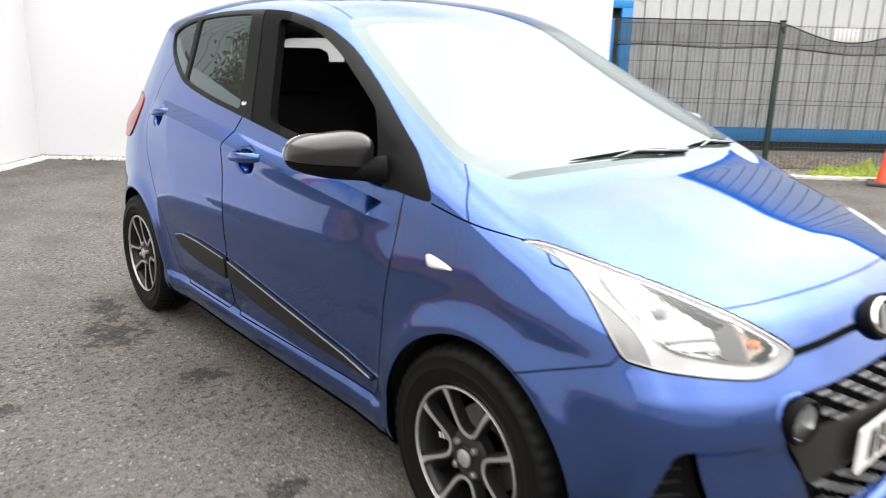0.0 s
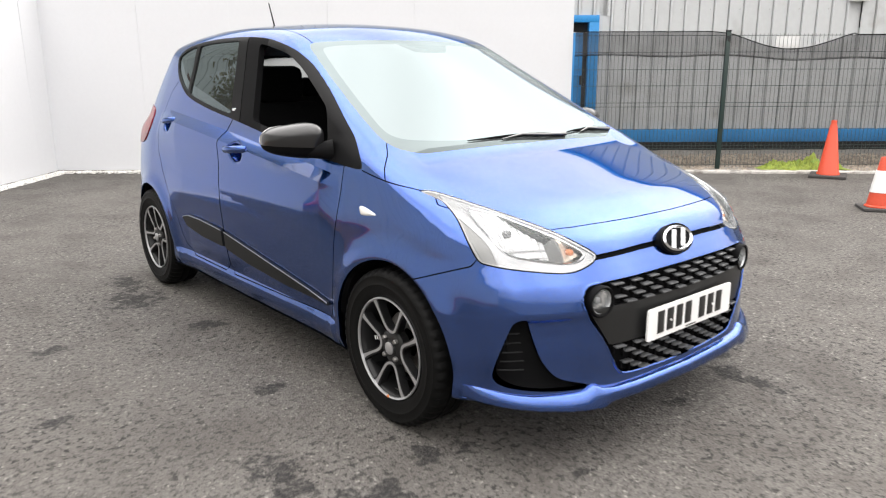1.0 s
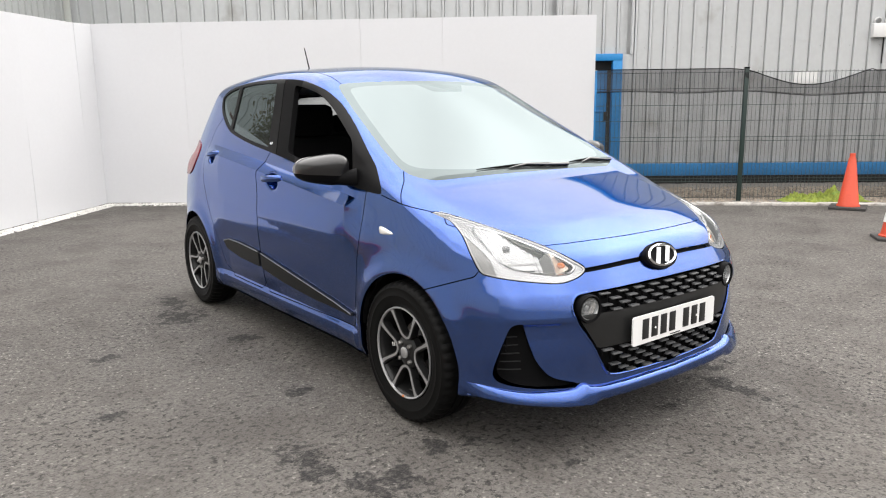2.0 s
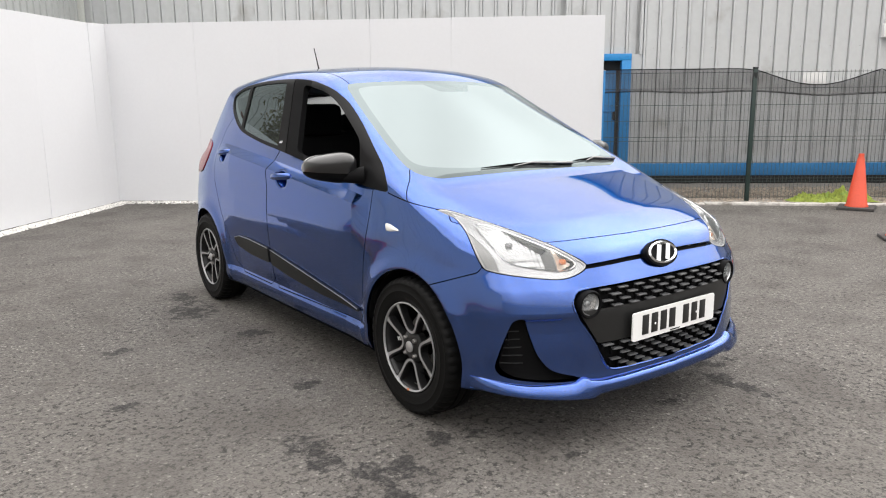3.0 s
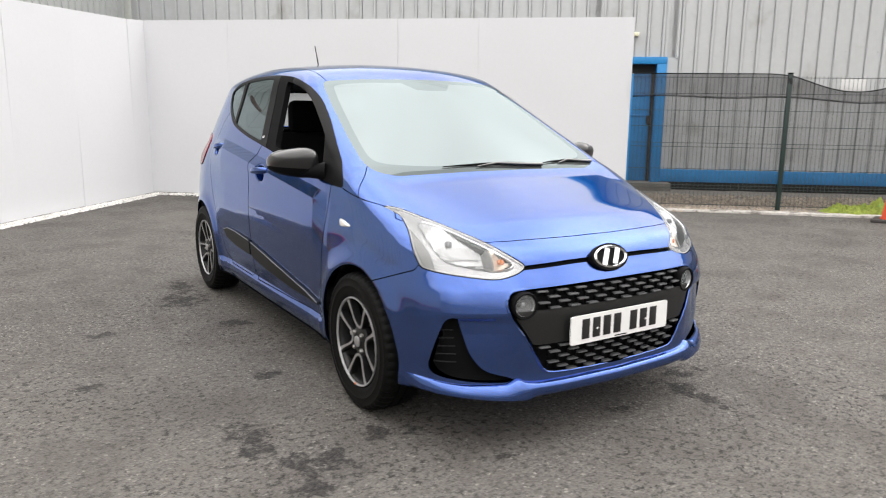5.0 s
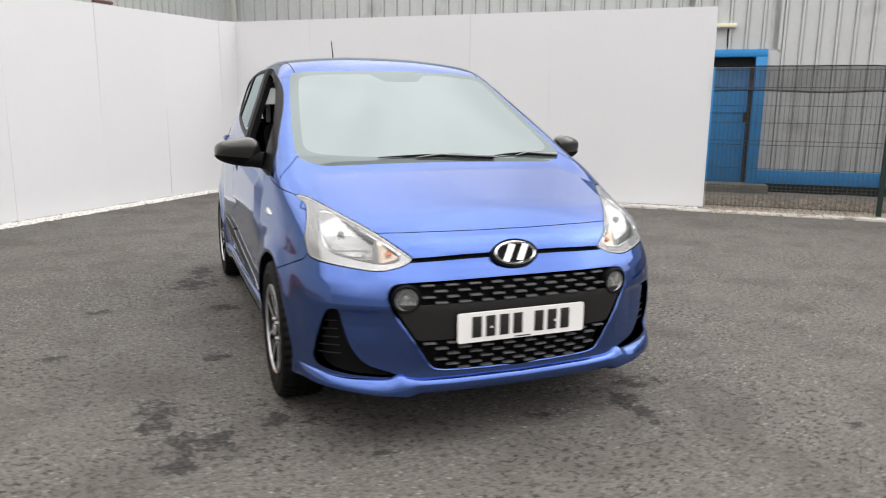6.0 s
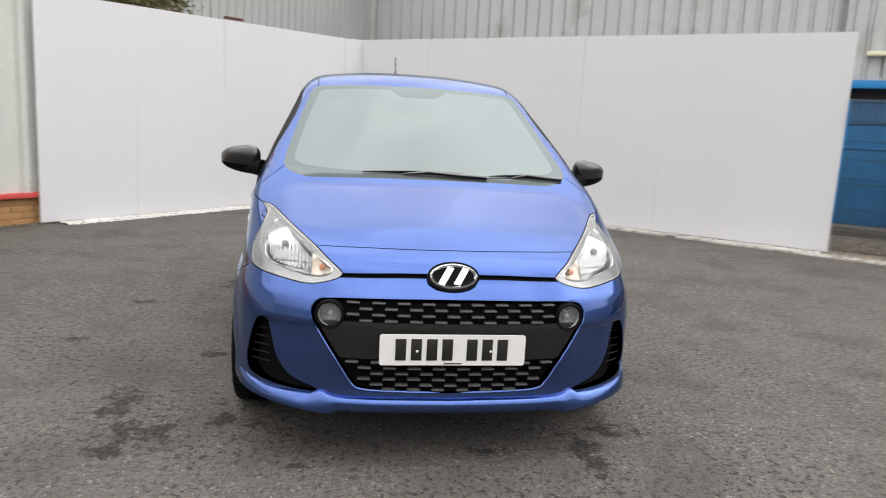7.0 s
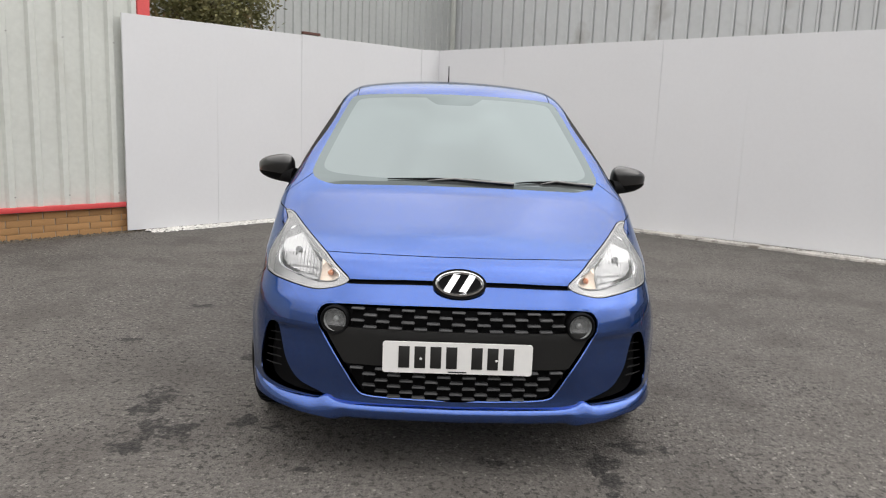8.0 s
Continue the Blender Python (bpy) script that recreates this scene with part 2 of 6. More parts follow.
LAMP_STRIP = surf("frosted_grey_lamp_strip", (0.27, 0.27, 0.265), 0.35, vary=0.08)
BAND_GREY = surf("satin_black_moulding", (0.014, 0.014, 0.014), 0.36, vary=0.1, spec=0.3)
POCKET_SLAT = surf("pocket_slat_plastic", (0.014, 0.0145, 0.015), 0.45, spec=0.3)
LAMP_DARK = surf("lamp_grey_insert", (0.24, 0.245, 0.25), 0.35, vary=0.1)
# silver bowl with the amber bulb's reflection put into its colour
AMBER_BOWL = surf("bulb_reflection_bowl", (0.86, 0.74, 0.62), 0.3, metal=0.5, vary=0.1, scale=30)
AMBER = surf("amber_bulb", (0.75, 0.26, 0.10), 0.25, coat=0.5)
RED_LENS = surf("red_tail_lens", (0.22, 0.006, 0.012), 0.2, coat=0.25, spec=0.2)
PLATE_WHITE = surf("white_plate_acrylic", (0.80, 0.80, 0.79), 0.25, vary=0.03)
PLATE_BLACK = surf("plate_black", (0.015, 0.015, 0.015), 0.35)
MIRROR = surf("mirror_silver", (0.9, 0.9, 0.9), 0.02, metal=1, vary=0.01)
GLASS = glazing("windscreen_glass", (0.13, 0.16, 0.15), 2.16, haze=0.19)
GLASS_TINT = glazing("privacy_glass", (0.10, 0.11, 0.11), 1.6, haze=0.03)
FRIT = glazing("black_print_under_glass", (0.02, 0.02, 0.02), 1.95, haze=0.10)
SCUTTLE = glazing("scuttle_under_glass", (0.02, 0.02, 0.02), 1.5, haze=0.05)
GLASS_REAR = glazing("rear_screen_glass", (0.55, 0.57, 0.56), 1.45)
LENS = glazing("clear_lamp_lens", (0.96, 0.96, 0.96), 1.38, haze=0.05, sheen=(1.0, 1.0, 1.0))
BOARD = surf("white_painted_board", (0.695, 0.702, 0.722), 0.55, vary=0.025, scale=1.5, fine=25, piece=0.3, bump=0.0004)
BOARD_EDGE = surf("raw_board_edge", (0.62, 0.61, 0.60), 0.8, vary=0.1)
CLAD = surf("grey_coated_cladding", (0.54, 0.555, 0.56), 0.42, vary=0.06, scale=0.9, fine=14, spread=0.08, stain=(0.40, 0.40, 0.39), stain_scale=1.6, stain_at=0.60)
CLAD_DARK = surf("weathered_grey_cladding", (0.45, 0.465, 0.46), 0.5, vary=0.08, scale=1.2, fine=18)
CLAD_PALE = surf("pale_green_grey_cladding", (0.60, 0.62, 0.585), 0.45, vary=0.08, scale=1.5, fine=20, stain=(0.54, 0.55, 0.51), stain_scale=2.2, stain_at=0.62)
BLUE_STEEL = surf("blue_painted_steel", (0.020, 0.235, 0.56), 0.4, vary=0.15, scale=2, fine=30, stain=(0.10, 0.06, 0.04), stain_scale=5, stain_at=0.72)
RED_STEEL = surf("red_painted_flashing", (0.62, 0.075, 0.075), 0.4, vary=0.1)
CONCRETE = surf("weathered_concrete", (0.20, 0.185, 0.165), 0.9, vary=0.25, scale=4, fine=90, bump=0.004, stain=(0.20, 0.19, 0.16), stain_scale=3)
KERB = surf("pale_kerb_concrete", (0.47, 0.45, 0.42), 0.9, vary=0.45, scale=5, fine=60, bump=0.004, stain=(0.17, 0.155, 0.135), stain_scale=6, stain_at=0.52)
GRAVEL = surf("gravel_stones", (0.30, 0.255, 0.205), 0.9, vary=0.65, fine=40, island=1.2)
CHIPPINGS = surf("white_chippings", (0.66, 0.65, 0.62), 0.9, vary=0.4, fine=50, island=0.8)
LITTER = surf("leaf_litter", (0.10, 0.085, 0.065), 0.95, vary=0.7, fine=50, island=1.2)
# near-black for the latch, and for shade painted into gaps and recesses
DARK_GAP = surf("dark_recess", (0.02, 0.02, 0.02), 0.9)
BRICK = surf("buff_brick", (0.42, 0.235, 0.10), 0.9, vary=0.22, scale=6, fine=120, bump=0.002, piece=0.7)
MORTAR = surf("mortar", (0.36, 0.32, 0.27), 0.95, vary=0.15, bump=0.002)
FENCE_GREEN = surf("dark_green_coated_wire", (0.012, 0.028, 0.024), 0.45, vary=0.15)
CONE_RED = surf("fluorescent_orange_plastic", (0.58, 0.066, 0.026), 0.5, vary=0.1, scale=6, stain=(0.35, 0.07, 0.03), stain_scale=9, stain_at=0.66)
CONE_WHITE = surf("reflective_white_sleeve", (0.78, 0.78, 0.76), 0.35, vary=0.08)
CONE_BASE = surf("recycled_black_rubber", (0.05, 0.047, 0.045), 0.85, vary=0.3, bump=0.002)
HI_VIS = surf("lime_mesh_cloth", (0.20, 0.25, 0.035), 0.8, vary=0.6, scale=22, fine=160, bump=0.006, stain=(0.16, 0.26, 0.05), stain_scale=18, stain_at=0.56)
WHITE_PAINT = surf("white_enamel", (0.78, 0.78, 0.77), 0.4, vary=0.04)
CREAM = surf("cream_lamp_diffuser", (0.78, 0.76, 0.55), 0.4, vary=0.05)
LEAF = surf("olive_leaf", (0.15, 0.145, 0.055), 0.6, vary=0.55, scale=5, fine=40, stain=(0.22, 0.15, 0.07), stain_scale=4)
TIMBER_RED = surf("dark_red_stained_timber", (0.11, 0.045, 0.032), 0.7, vary=0.25, fine=60)
BARK = surf("bark", (0.10, 0.075, 0.055), 0.9, vary=0.3, bump=0.006, fine=60)


def netting(name, low, high):
    """Fine black windbreak net: woven strands with see-through holes."""
    m, n, l, p = shader(name)
    p.inputs["Base Color"].default_value = (0.02, 0.02, 0.021, 1)
    p.inputs["Roughness"].default_value = 0.7
    geo = n.new("ShaderNodeNewGeometry")
    t = n.new("ShaderNodeTexNoise")
    t.inputs["Scale"].default_value, t.inputs["Detail"].default_value = 3.0, 4
    l.new(geo.outputs["Position"], t.inputs["Vector"])
    r = n.new("ShaderNodeMapRange")
    r.inputs["To Min"].default_value, r.inputs["To Max"].default_value = low, high
    l.new(t.outputs["Fac"], r.inputs["Value"])
    l.new(r.outputs["Result"], p.inputs["Alpha"])
    return m


NET = netting("black_windbreak_net", 0.52, 0.78)
NET_THIN = netting("thin_black_net", 0.36, 0.58)


# ---- building helpers ----
def thing(name, label, category, at=None, group="", kind=""):
    ob = new(name)
    ob.empty_display_size = 0.1
    if at is not None:
        ob.matrix_basis = at
    return tagged(ob, label, category, group, kind)


class Geo:
    """Collects vertices and faces of one part."""

    def __init__(self):
        self.v, self.f = [], []

    def add(self, verts, faces):
        k = len(self.v)
        self.v += [tuple(p) for p in verts]
        self.f += [tuple(i + k for i in f) for f in faces]
        return self

    def box(self, x0, x1, y0, y1, z0, z1, c=0.0):
        """A box with its edges cut back by c."""
        if not c:
            return self.add([(x, y, z) for x in (x0, x1) for y in (y0, y1) for z in (z0, z1)],
                            [(0, 1, 3, 2), (4, 6, 7, 5), (0, 4, 5, 1), (2, 3, 7, 6), (0, 2, 6, 4), (1, 5, 7, 3)])
        bm = bmesh.new()
        bmesh.ops.create_cube(bm, size=1)
        for v in bm.verts:
            v.co = Vector(((x0 + x1) / 2 + v.co.x * (x1 - x0), (y0 + y1) / 2 + v.co.y * (y1 - y0), (z0 + z1) / 2 + v.co.z * (z1 - z0)))
        bmesh.ops.bevel(bm, geom=bm.edges[:], offset=c, segments=2, profile=0.5, affect='EDGES')
        bm.verts.index_update()
        self.add([v.co[:] for v in bm.verts], [[v.index for v in f.verts] for f in bm.faces])
        bm.free()
        return self

    def tube(self, pts, r, n=8, cap=True):
        """A round bar along pts; r: one radius or one for each point."""
        pts = [Vector(p) for p in pts]
        rs = r if isinstance(r, (list, tuple)) else [r] * len(pts)
        verts, faces = [], []
        side = None
        for i, p in enumerate(pts):
            t = (pts[min(i + 1, len(pts) - 1)] - pts[max(i - 1, 0)]).normalized()
            ref = side if side is not None else (Vector((0, 0, 1)) if abs(t.z) < 0.9 else Vector((1, 0, 0)))
            u = (ref - t * ref.dot(t)).normalized()
            side = u
            w = t.cross(u)
            verts += [p + rs[i] * (u * math.cos(a) + w * math.sin(a)) for a in (2 * math.pi * j / n for j in range(n))]
        for i in range(len(pts) - 1):
            faces += [(i * n + j, i * n + (j + 1) % n, (i + 1) * n + (j + 1) % n, (i + 1) * n + j) for j in range(n)]
        if cap:
            faces += [tuple(range(n))[::-1], tuple((len(pts) - 1) * n + j for j in range(n))]
        return self.add(verts, faces)

    def lathe(self, prof, n=32, to=None, close=False):
        """Turns (radius, height) pairs round the z axis, then moves them by the matrix to."""
        verts = [(r * math.cos(a), r * math.sin(a), h) for r, h in prof for a in (2 * math.pi * j / n for j in range(n))]
        faces = []
        m = len(prof)
        for i in range(m if close else m - 1):
            k = (i + 1) % m
            faces += [(i * n + j, i * n + (j + 1) % n, k * n + (j + 1) % n, k * n + j) for j in range(n)]
        if not close:
            faces += [tuple(range(n))[::-1], tuple((m - 1) * n + j for j in range(n))]
        if to is not None:
            verts = [to @ Vector(p) for p in verts]
        return self.add(verts, faces)

    def prism(self, poly, d0, d1, to=None):
        """A flat outline in x and y, thickened from z = d0 to d1."""
        n = len(poly)
        verts = [(x, y, d) for d in (d0, d1) for x, y in poly]
        faces = [tuple(range(n))[::-1], tuple(range(n, 2 * n))] + [(i, (i + 1) % n, n + (i + 1) % n, n + i) for i in range(n)]
        if to is not None:
            verts = [to @ Vector(p) for p in verts]
        return self.add(verts, faces)

    def mesh(self, name, smooth=40):
        me = bpy.data.meshes.new(name)
        me.from_pydata(self.v, [], self.f)
        bm = bmesh.new()
        bm.from_mesh(me)
        bmesh.ops.recalc_face_normals(bm, faces=bm.faces)
        bm.to_mesh(me)
        bm.free()
        if smooth:
            me.shade_smooth()
            me.set_sharp_from_angle(angle=radians(smooth))
        return me


def part(name, geo, material, parent, label="", smooth=40, at=None):
    """Links one part under a thing or a part. at: its place in the parent's own space."""
    me = geo if isinstance(geo, bpy.types.Mesh) else geo.mesh(name, smooth)
    if not me.materials:
        me.materials.append(material)
    ob = new(name, me)
    ob.parent = parent
    if at is not None:
        ob.matrix_basis = at
    if label:
        ob["label"] = label
    return ob


# ---- the car's outer form ----
def smooth_curve(*pairs):
    """A monotone cubic through (x, y) pairs."""
    xs, ys = np.array([p[0] for p in pairs], float), np.array([p[1] for p in pairs], float)
    h, d = np.diff(xs), np.diff(ys) / np.diff(xs)
    m = np.zeros_like(xs)
    for i in range(1, len(xs) - 1):
        if d[i - 1] * d[i] > 0:
            w1, w2 = 2 * h[i] + h[i - 1], h[i] + 2 * h[i - 1]
            m[i] = (w1 + w2) / (w1 / d[i - 1] + w2 / d[i])
    m[0], m[-1] = d[0], d[-1]

    def f(v):
        v = np.asarray(v, float)
        c = np.clip(v, xs[0], xs[-1])
        i = np.clip(np.searchsorted(xs, c, side="right") - 1, 0, len(xs) - 2)
        t = (c - xs[i]) / h[i]
        out = ys[i] * (1 + 2 * t) * (1 - t) ** 2 + m[i] * h[i] * t * (1 - t) ** 2 + ys[i + 1] * t * t * (3 - 2 * t) + m[i + 1] * h[i] * t * t * (t - 1)
        return out + np.where(v < xs[0], m[0] * (v - xs[0]), 0) + np.where(v > xs[-1], m[-1] * (v - xs[-1]), 0)
    return f


def spline(*pairs):
    """A natural cubic spline through (x, y) pairs, straight beyond its ends."""
    xs, ys = np.array([p[0] for p in pairs], float), np.array([p[1] for p in pairs], float)
    n, h = len(xs), np.diff(xs)
    A, r = np.eye(n), np.zeros(n)
    for i in range(1, n - 1):
        A[i, i - 1:i + 2] = h[i - 1], 2 * (h[i - 1] + h[i]), h[i]
        r[i] = 6 * ((ys[i + 1] - ys[i]) / h[i] - (ys[i] - ys[i - 1]) / h[i - 1])
    c = np.linalg.solve(A, r)
    d0, d1 = (ys[1] - ys[0]) / h[0] - h[0] * c[1] / 6, (ys[-1] - ys[-2]) / h[-1] + h[-1] * c[-2] / 6

    def f(v):
        v = np.asarray(v, float)
        u = np.clip(v, xs[0], xs[-1])
        i = np.clip(np.searchsorted(xs, u, side="right") - 1, 0, n - 2)
        a, b = xs[i + 1] - u, u - xs[i]
        out = (c[i] * a ** 3 + c[i + 1] * b ** 3) / (6 * h[i]) + (ys[i] / h[i] - c[i] * h[i] / 6) * a + (ys[i + 1] / h[i] - c[i + 1] * h[i] / 6) * b
        return out + np.where(v < xs[0], d0 * (v - xs[0]), 0) + np.where(v > xs[-1], d1 * (v - xs[-1]), 0)
    return f


def most(a, b, k):
    h = np.clip(0.5 + 0.5 * (a - b) / k, 0, 1)
    return a * h + b * (1 - h) + k * h * (1 - h)


def least(a, b, k):
    return -most(-a, -b, k)


AXLE_F, AXLE_R, WHEEL_R, ARCH_R = 0.690, 3.085, 0.292, 0.328
flank_plan = smooth_curve((0.0, 0.792), (0.30, 0.804), (0.50, 0.809), (0.75, 0.812), (1.1, 0.815), (2.0, 0.822), (2.6, 0.820), (3.05, 0.812), (3.35, 0.775), (3.6, 0.69))
flank_rise = smooth_curve((0.15, -0.06), (0.20, -0.030), (0.26, -0.012), (0.30, -0.012), (0.38, -0.004), (0.55, 0.0), (0.70, -0.008), (0.80, -0.020), (0.90, -0.036), (0.98, -0.074), (1.1, -0.13))
nose_rise = smooth_curve((0.16, 0.03), (0.19, 0.004), (0.215, 0.002), (0.25, 0.006), (0.29, 0.011), (0.40, 0.004), (0.50, 0.005), (0.55, 0.013), (0.60, 0.030), (0.635, 0.053), (0.67, 0.078), (0.70, 0.096), (0.74, 0.128), (0.77, 0.170), (0.81, 0.235), (0.86, 0.30), (0.9, 0.35))
nose_plan = smooth_curve((0.0, 0.0), (0.26, 0.012), (0.40, 0.032), (0.48, 0.054), (0.58, 0.096), (0.68, 0.162), (0.75, 0.250), (0.80, 0.345), (0.9, 0.57))
bonnet_rise = spline((0.0, 0.672), (0.10, 0.736), (0.24, 0.803), (0.45, 0.867), (0.7, 0.935), (0.85, 0.972), (1.1, 1.020), (2.0, 1.04), (3.2, 1.02), (3.6, 0.98))


def bonnet_fall(ax):
    return 0.087 * ax ** 2 + 1.45 * np.clip(ax - 0.6, 0, 1) ** 2


blade_edge = smooth_curve((0.0, 0.256), (0.36, 0.256), (0.43, 0.262), (0.455, 0.274), (0.475, 0.268), (0.50, 0.258), (0.62, 0.258), (0.76, 0.272))
wing_line = smooth_curve((0.40, 0.70), (0.54, 0.835), (0.579, 0.855), (0.766, 0.890), (0.88, 0.912), (1.1, 0.955))
tail_rise = smooth_curve((0.2, -0.03), (0.35, 0.0), (0.55, 0.0), (0.7, -0.02), (0.9, -0.055), (1.1, -0.12))
cabin_side = spline((0.70, 0.700), (0.80, 0.752), (0.88, 0.778), (0.93, 0.783), (0.97, 0.773), (1.02, 0.753), (1.08, 0.728), (1.2, 0.678), (1.3, 0.636), (1.38, 0.603), (1.43, 0.576), (1.51, 0.51))
cabin_plan = smooth_curve((0.7, -0.055), (0.9, -0.036), (1.15, -0.010), (1.5, 0.0), (2.2, 0.0), (2.7, -0.004), (3.05, -0.022), (3.4, -0.075))
roof_rise = spline((1.2, 1.29), (1.42, 1.388), (1.6, 1.440), (1.8, 1.478), (2.05, 1.500), (2.35, 1.507), (2.7, 1.494), (3.05, 1.460), (3.35, 1.415))
tail_top = smooth_curve((0.9, 3.55), (1.05, 3.50), (1.2, 3.43), (1.36, 3.32), (1.42, 3.26), (1.5, 3.1))


def slope(f, v, e=0.004):
    return (f(v + e) - f(v - e)) / (2 * e)


SHELF = 0.045


def over_crease(y, z):
    """Height above the shoulder crease that runs along the doors."""
    along = y - 1.08
    return z - (0.842 + 0.118 * along - 0.014 * along ** 2)


def body_form(x, y, z):
    """Below zero inside the car's skin, about in metres."""
    ax = np.abs(x)
    # lower body
    over = over_crease(y, z)
    crease = 0.025 * np.clip(np.minimum(1 + over / 0.25, 1 - over / SHELF), 0, 1) * np.clip((y - 1.02) / 0.10, 0, 1) * np.clip((3.0 - y) / 0.35, 0, 1)
    hollow = 0.003 * np.exp(-((z - 0.60) / 0.15) ** 2) * np.exp(-((y - 1.9) / 0.55) ** 4)
    flare = 0.0
    for yc in (AXLE_F, AXLE_R):
        r = np.sqrt((y - yc) ** 2 + (z - WHEEL_R) ** 2)
        flare = flare + (0.015 + (0.011 * np.clip((0.62 - y) / 0.2, 0, 1) * np.clip((0.55 - z) / 0.15, 0, 1) if yc < 1 else 0)) * np.exp(-((r - 0.335) / 0.05) ** 2)
    doors = np.clip((y - 0.95) / 0.3, 0, 1) * np.clip((2.8 - y) / 0.25, 0, 1)
    sill = 0.014 * np.clip((0.300 - z) / 0.018, 0, 1) * np.clip((y - 1.04) / 0.04, 0, 1) * np.clip((2.74 - y) / 0.04, 0, 1)
    tuck = doors * (0.020 * np.clip((0.62 - z) / 0.32, 0, 1) - 0.007 * np.exp(-((z - 0.69) / 0.09) ** 2))
    tuck = tuck + 0.026 * np.clip((z - 0.50) / 0.16, 0, 1) * np.clip((0.98 - y) / 0.5, 0, 1)
    side = ax - (flank_plan(y) + flank_rise(z) - hollow + flare - tuck + sill)
    front = (nose_rise(z) + nose_plan(ax) - y) / np.sqrt(1 + slope(nose_plan, ax) ** 2 + np.clip(slope(nose_rise, z), -2, 2.5) ** 2)
    # brow over the bumper pocket: the face below it is set back
    brow = np.clip((0.520 - z) / 0.032, 0, 1)
    brow = brow * brow * (3 - 2 * brow) * np.clip((z - 0.27) / 0.18, 0, 1) * np.clip((ax - 0.44) / 0.10, 0, 1) * np.clip((0.71 - ax) / 0.05, 0, 1)
    front = front + 0.017 * brow
    rear = (y - (3.600 + tail_rise(z) - 0.16 * ax ** 2)) * 0.97
    top = (z - (bonnet_rise(y) - bonnet_fall(ax) * (0.40 + 1.10 * np.clip((0.85 - y) / 0.63, 0, 1)))) / np.sqrt(1 + slope(bonnet_rise, y) ** 2)
    floor_z = 0.190 - z + 0.030 * np.clip((0.55 - y) / 0.3, 0, 1)
    low = most(side, front, 0.085)
    low = most(low, rear, 0.10)
    low = most(low, top, 0.032)
    low = most(low, floor_z, 0.012)
    # cabin
    glass = (0.785 + (z - 0.965) * 1.70 + (0.13 + 0.30 * np.clip((z - 1.0) / 0.35, 0, 1)) * ax ** 2 - y) * 0.5
    flank = (ax - (cabin_side(z) + cabin_plan(y))) * 0.9
    roof = (z - (roof_rise(y) - 0.050 * (ax / 0.6) ** 2.2)) * 0.97
    back = (y - (tail_top(z) - 0.42 * ax ** 2.4)) * 0.9
    cab = most(flank, glass, 0.055)
    cab = most(cab, roof, 0.055)
    cab = most(cab, back, 0.07)
    cab = most(cab, 0.74 - z, 0.04)
    skin = least(low, cab, 0.05 - 0.036 * np.clip((1.02 - y) / 0.10, 0, 1) * np.clip((0.68 - ax) / 0.10, 0, 1) - 0.024 * np.clip((y - 1.05) / 0.15, 0, 1)) - crease * np.clip((ax - 0.5) / 0.1, 0, 1)
    # finger cups behind the door handles
    for yc, zc in ((1.868, 0.903), (2.806, 0.987)):
        cup = np.sqrt(((y - yc) / 0.070) ** 2 + ((z - zc) / 0.048) ** 2 + ((ax - (0.826 if yc < 2 else 0.795)) / 0.048) ** 2) - 1
        skin = most(skin, -cup * 0.04, 0.008)
    return skin


def form_normal(p, e=0.0015):
    g = np.stack([body_form(*(p + d).T) - body_form(*(p - d).T) for d in e * np.eye(3)], 1)
    return g / (np.linalg.norm(g, axis=1, keepdims=True) + 1e-12)


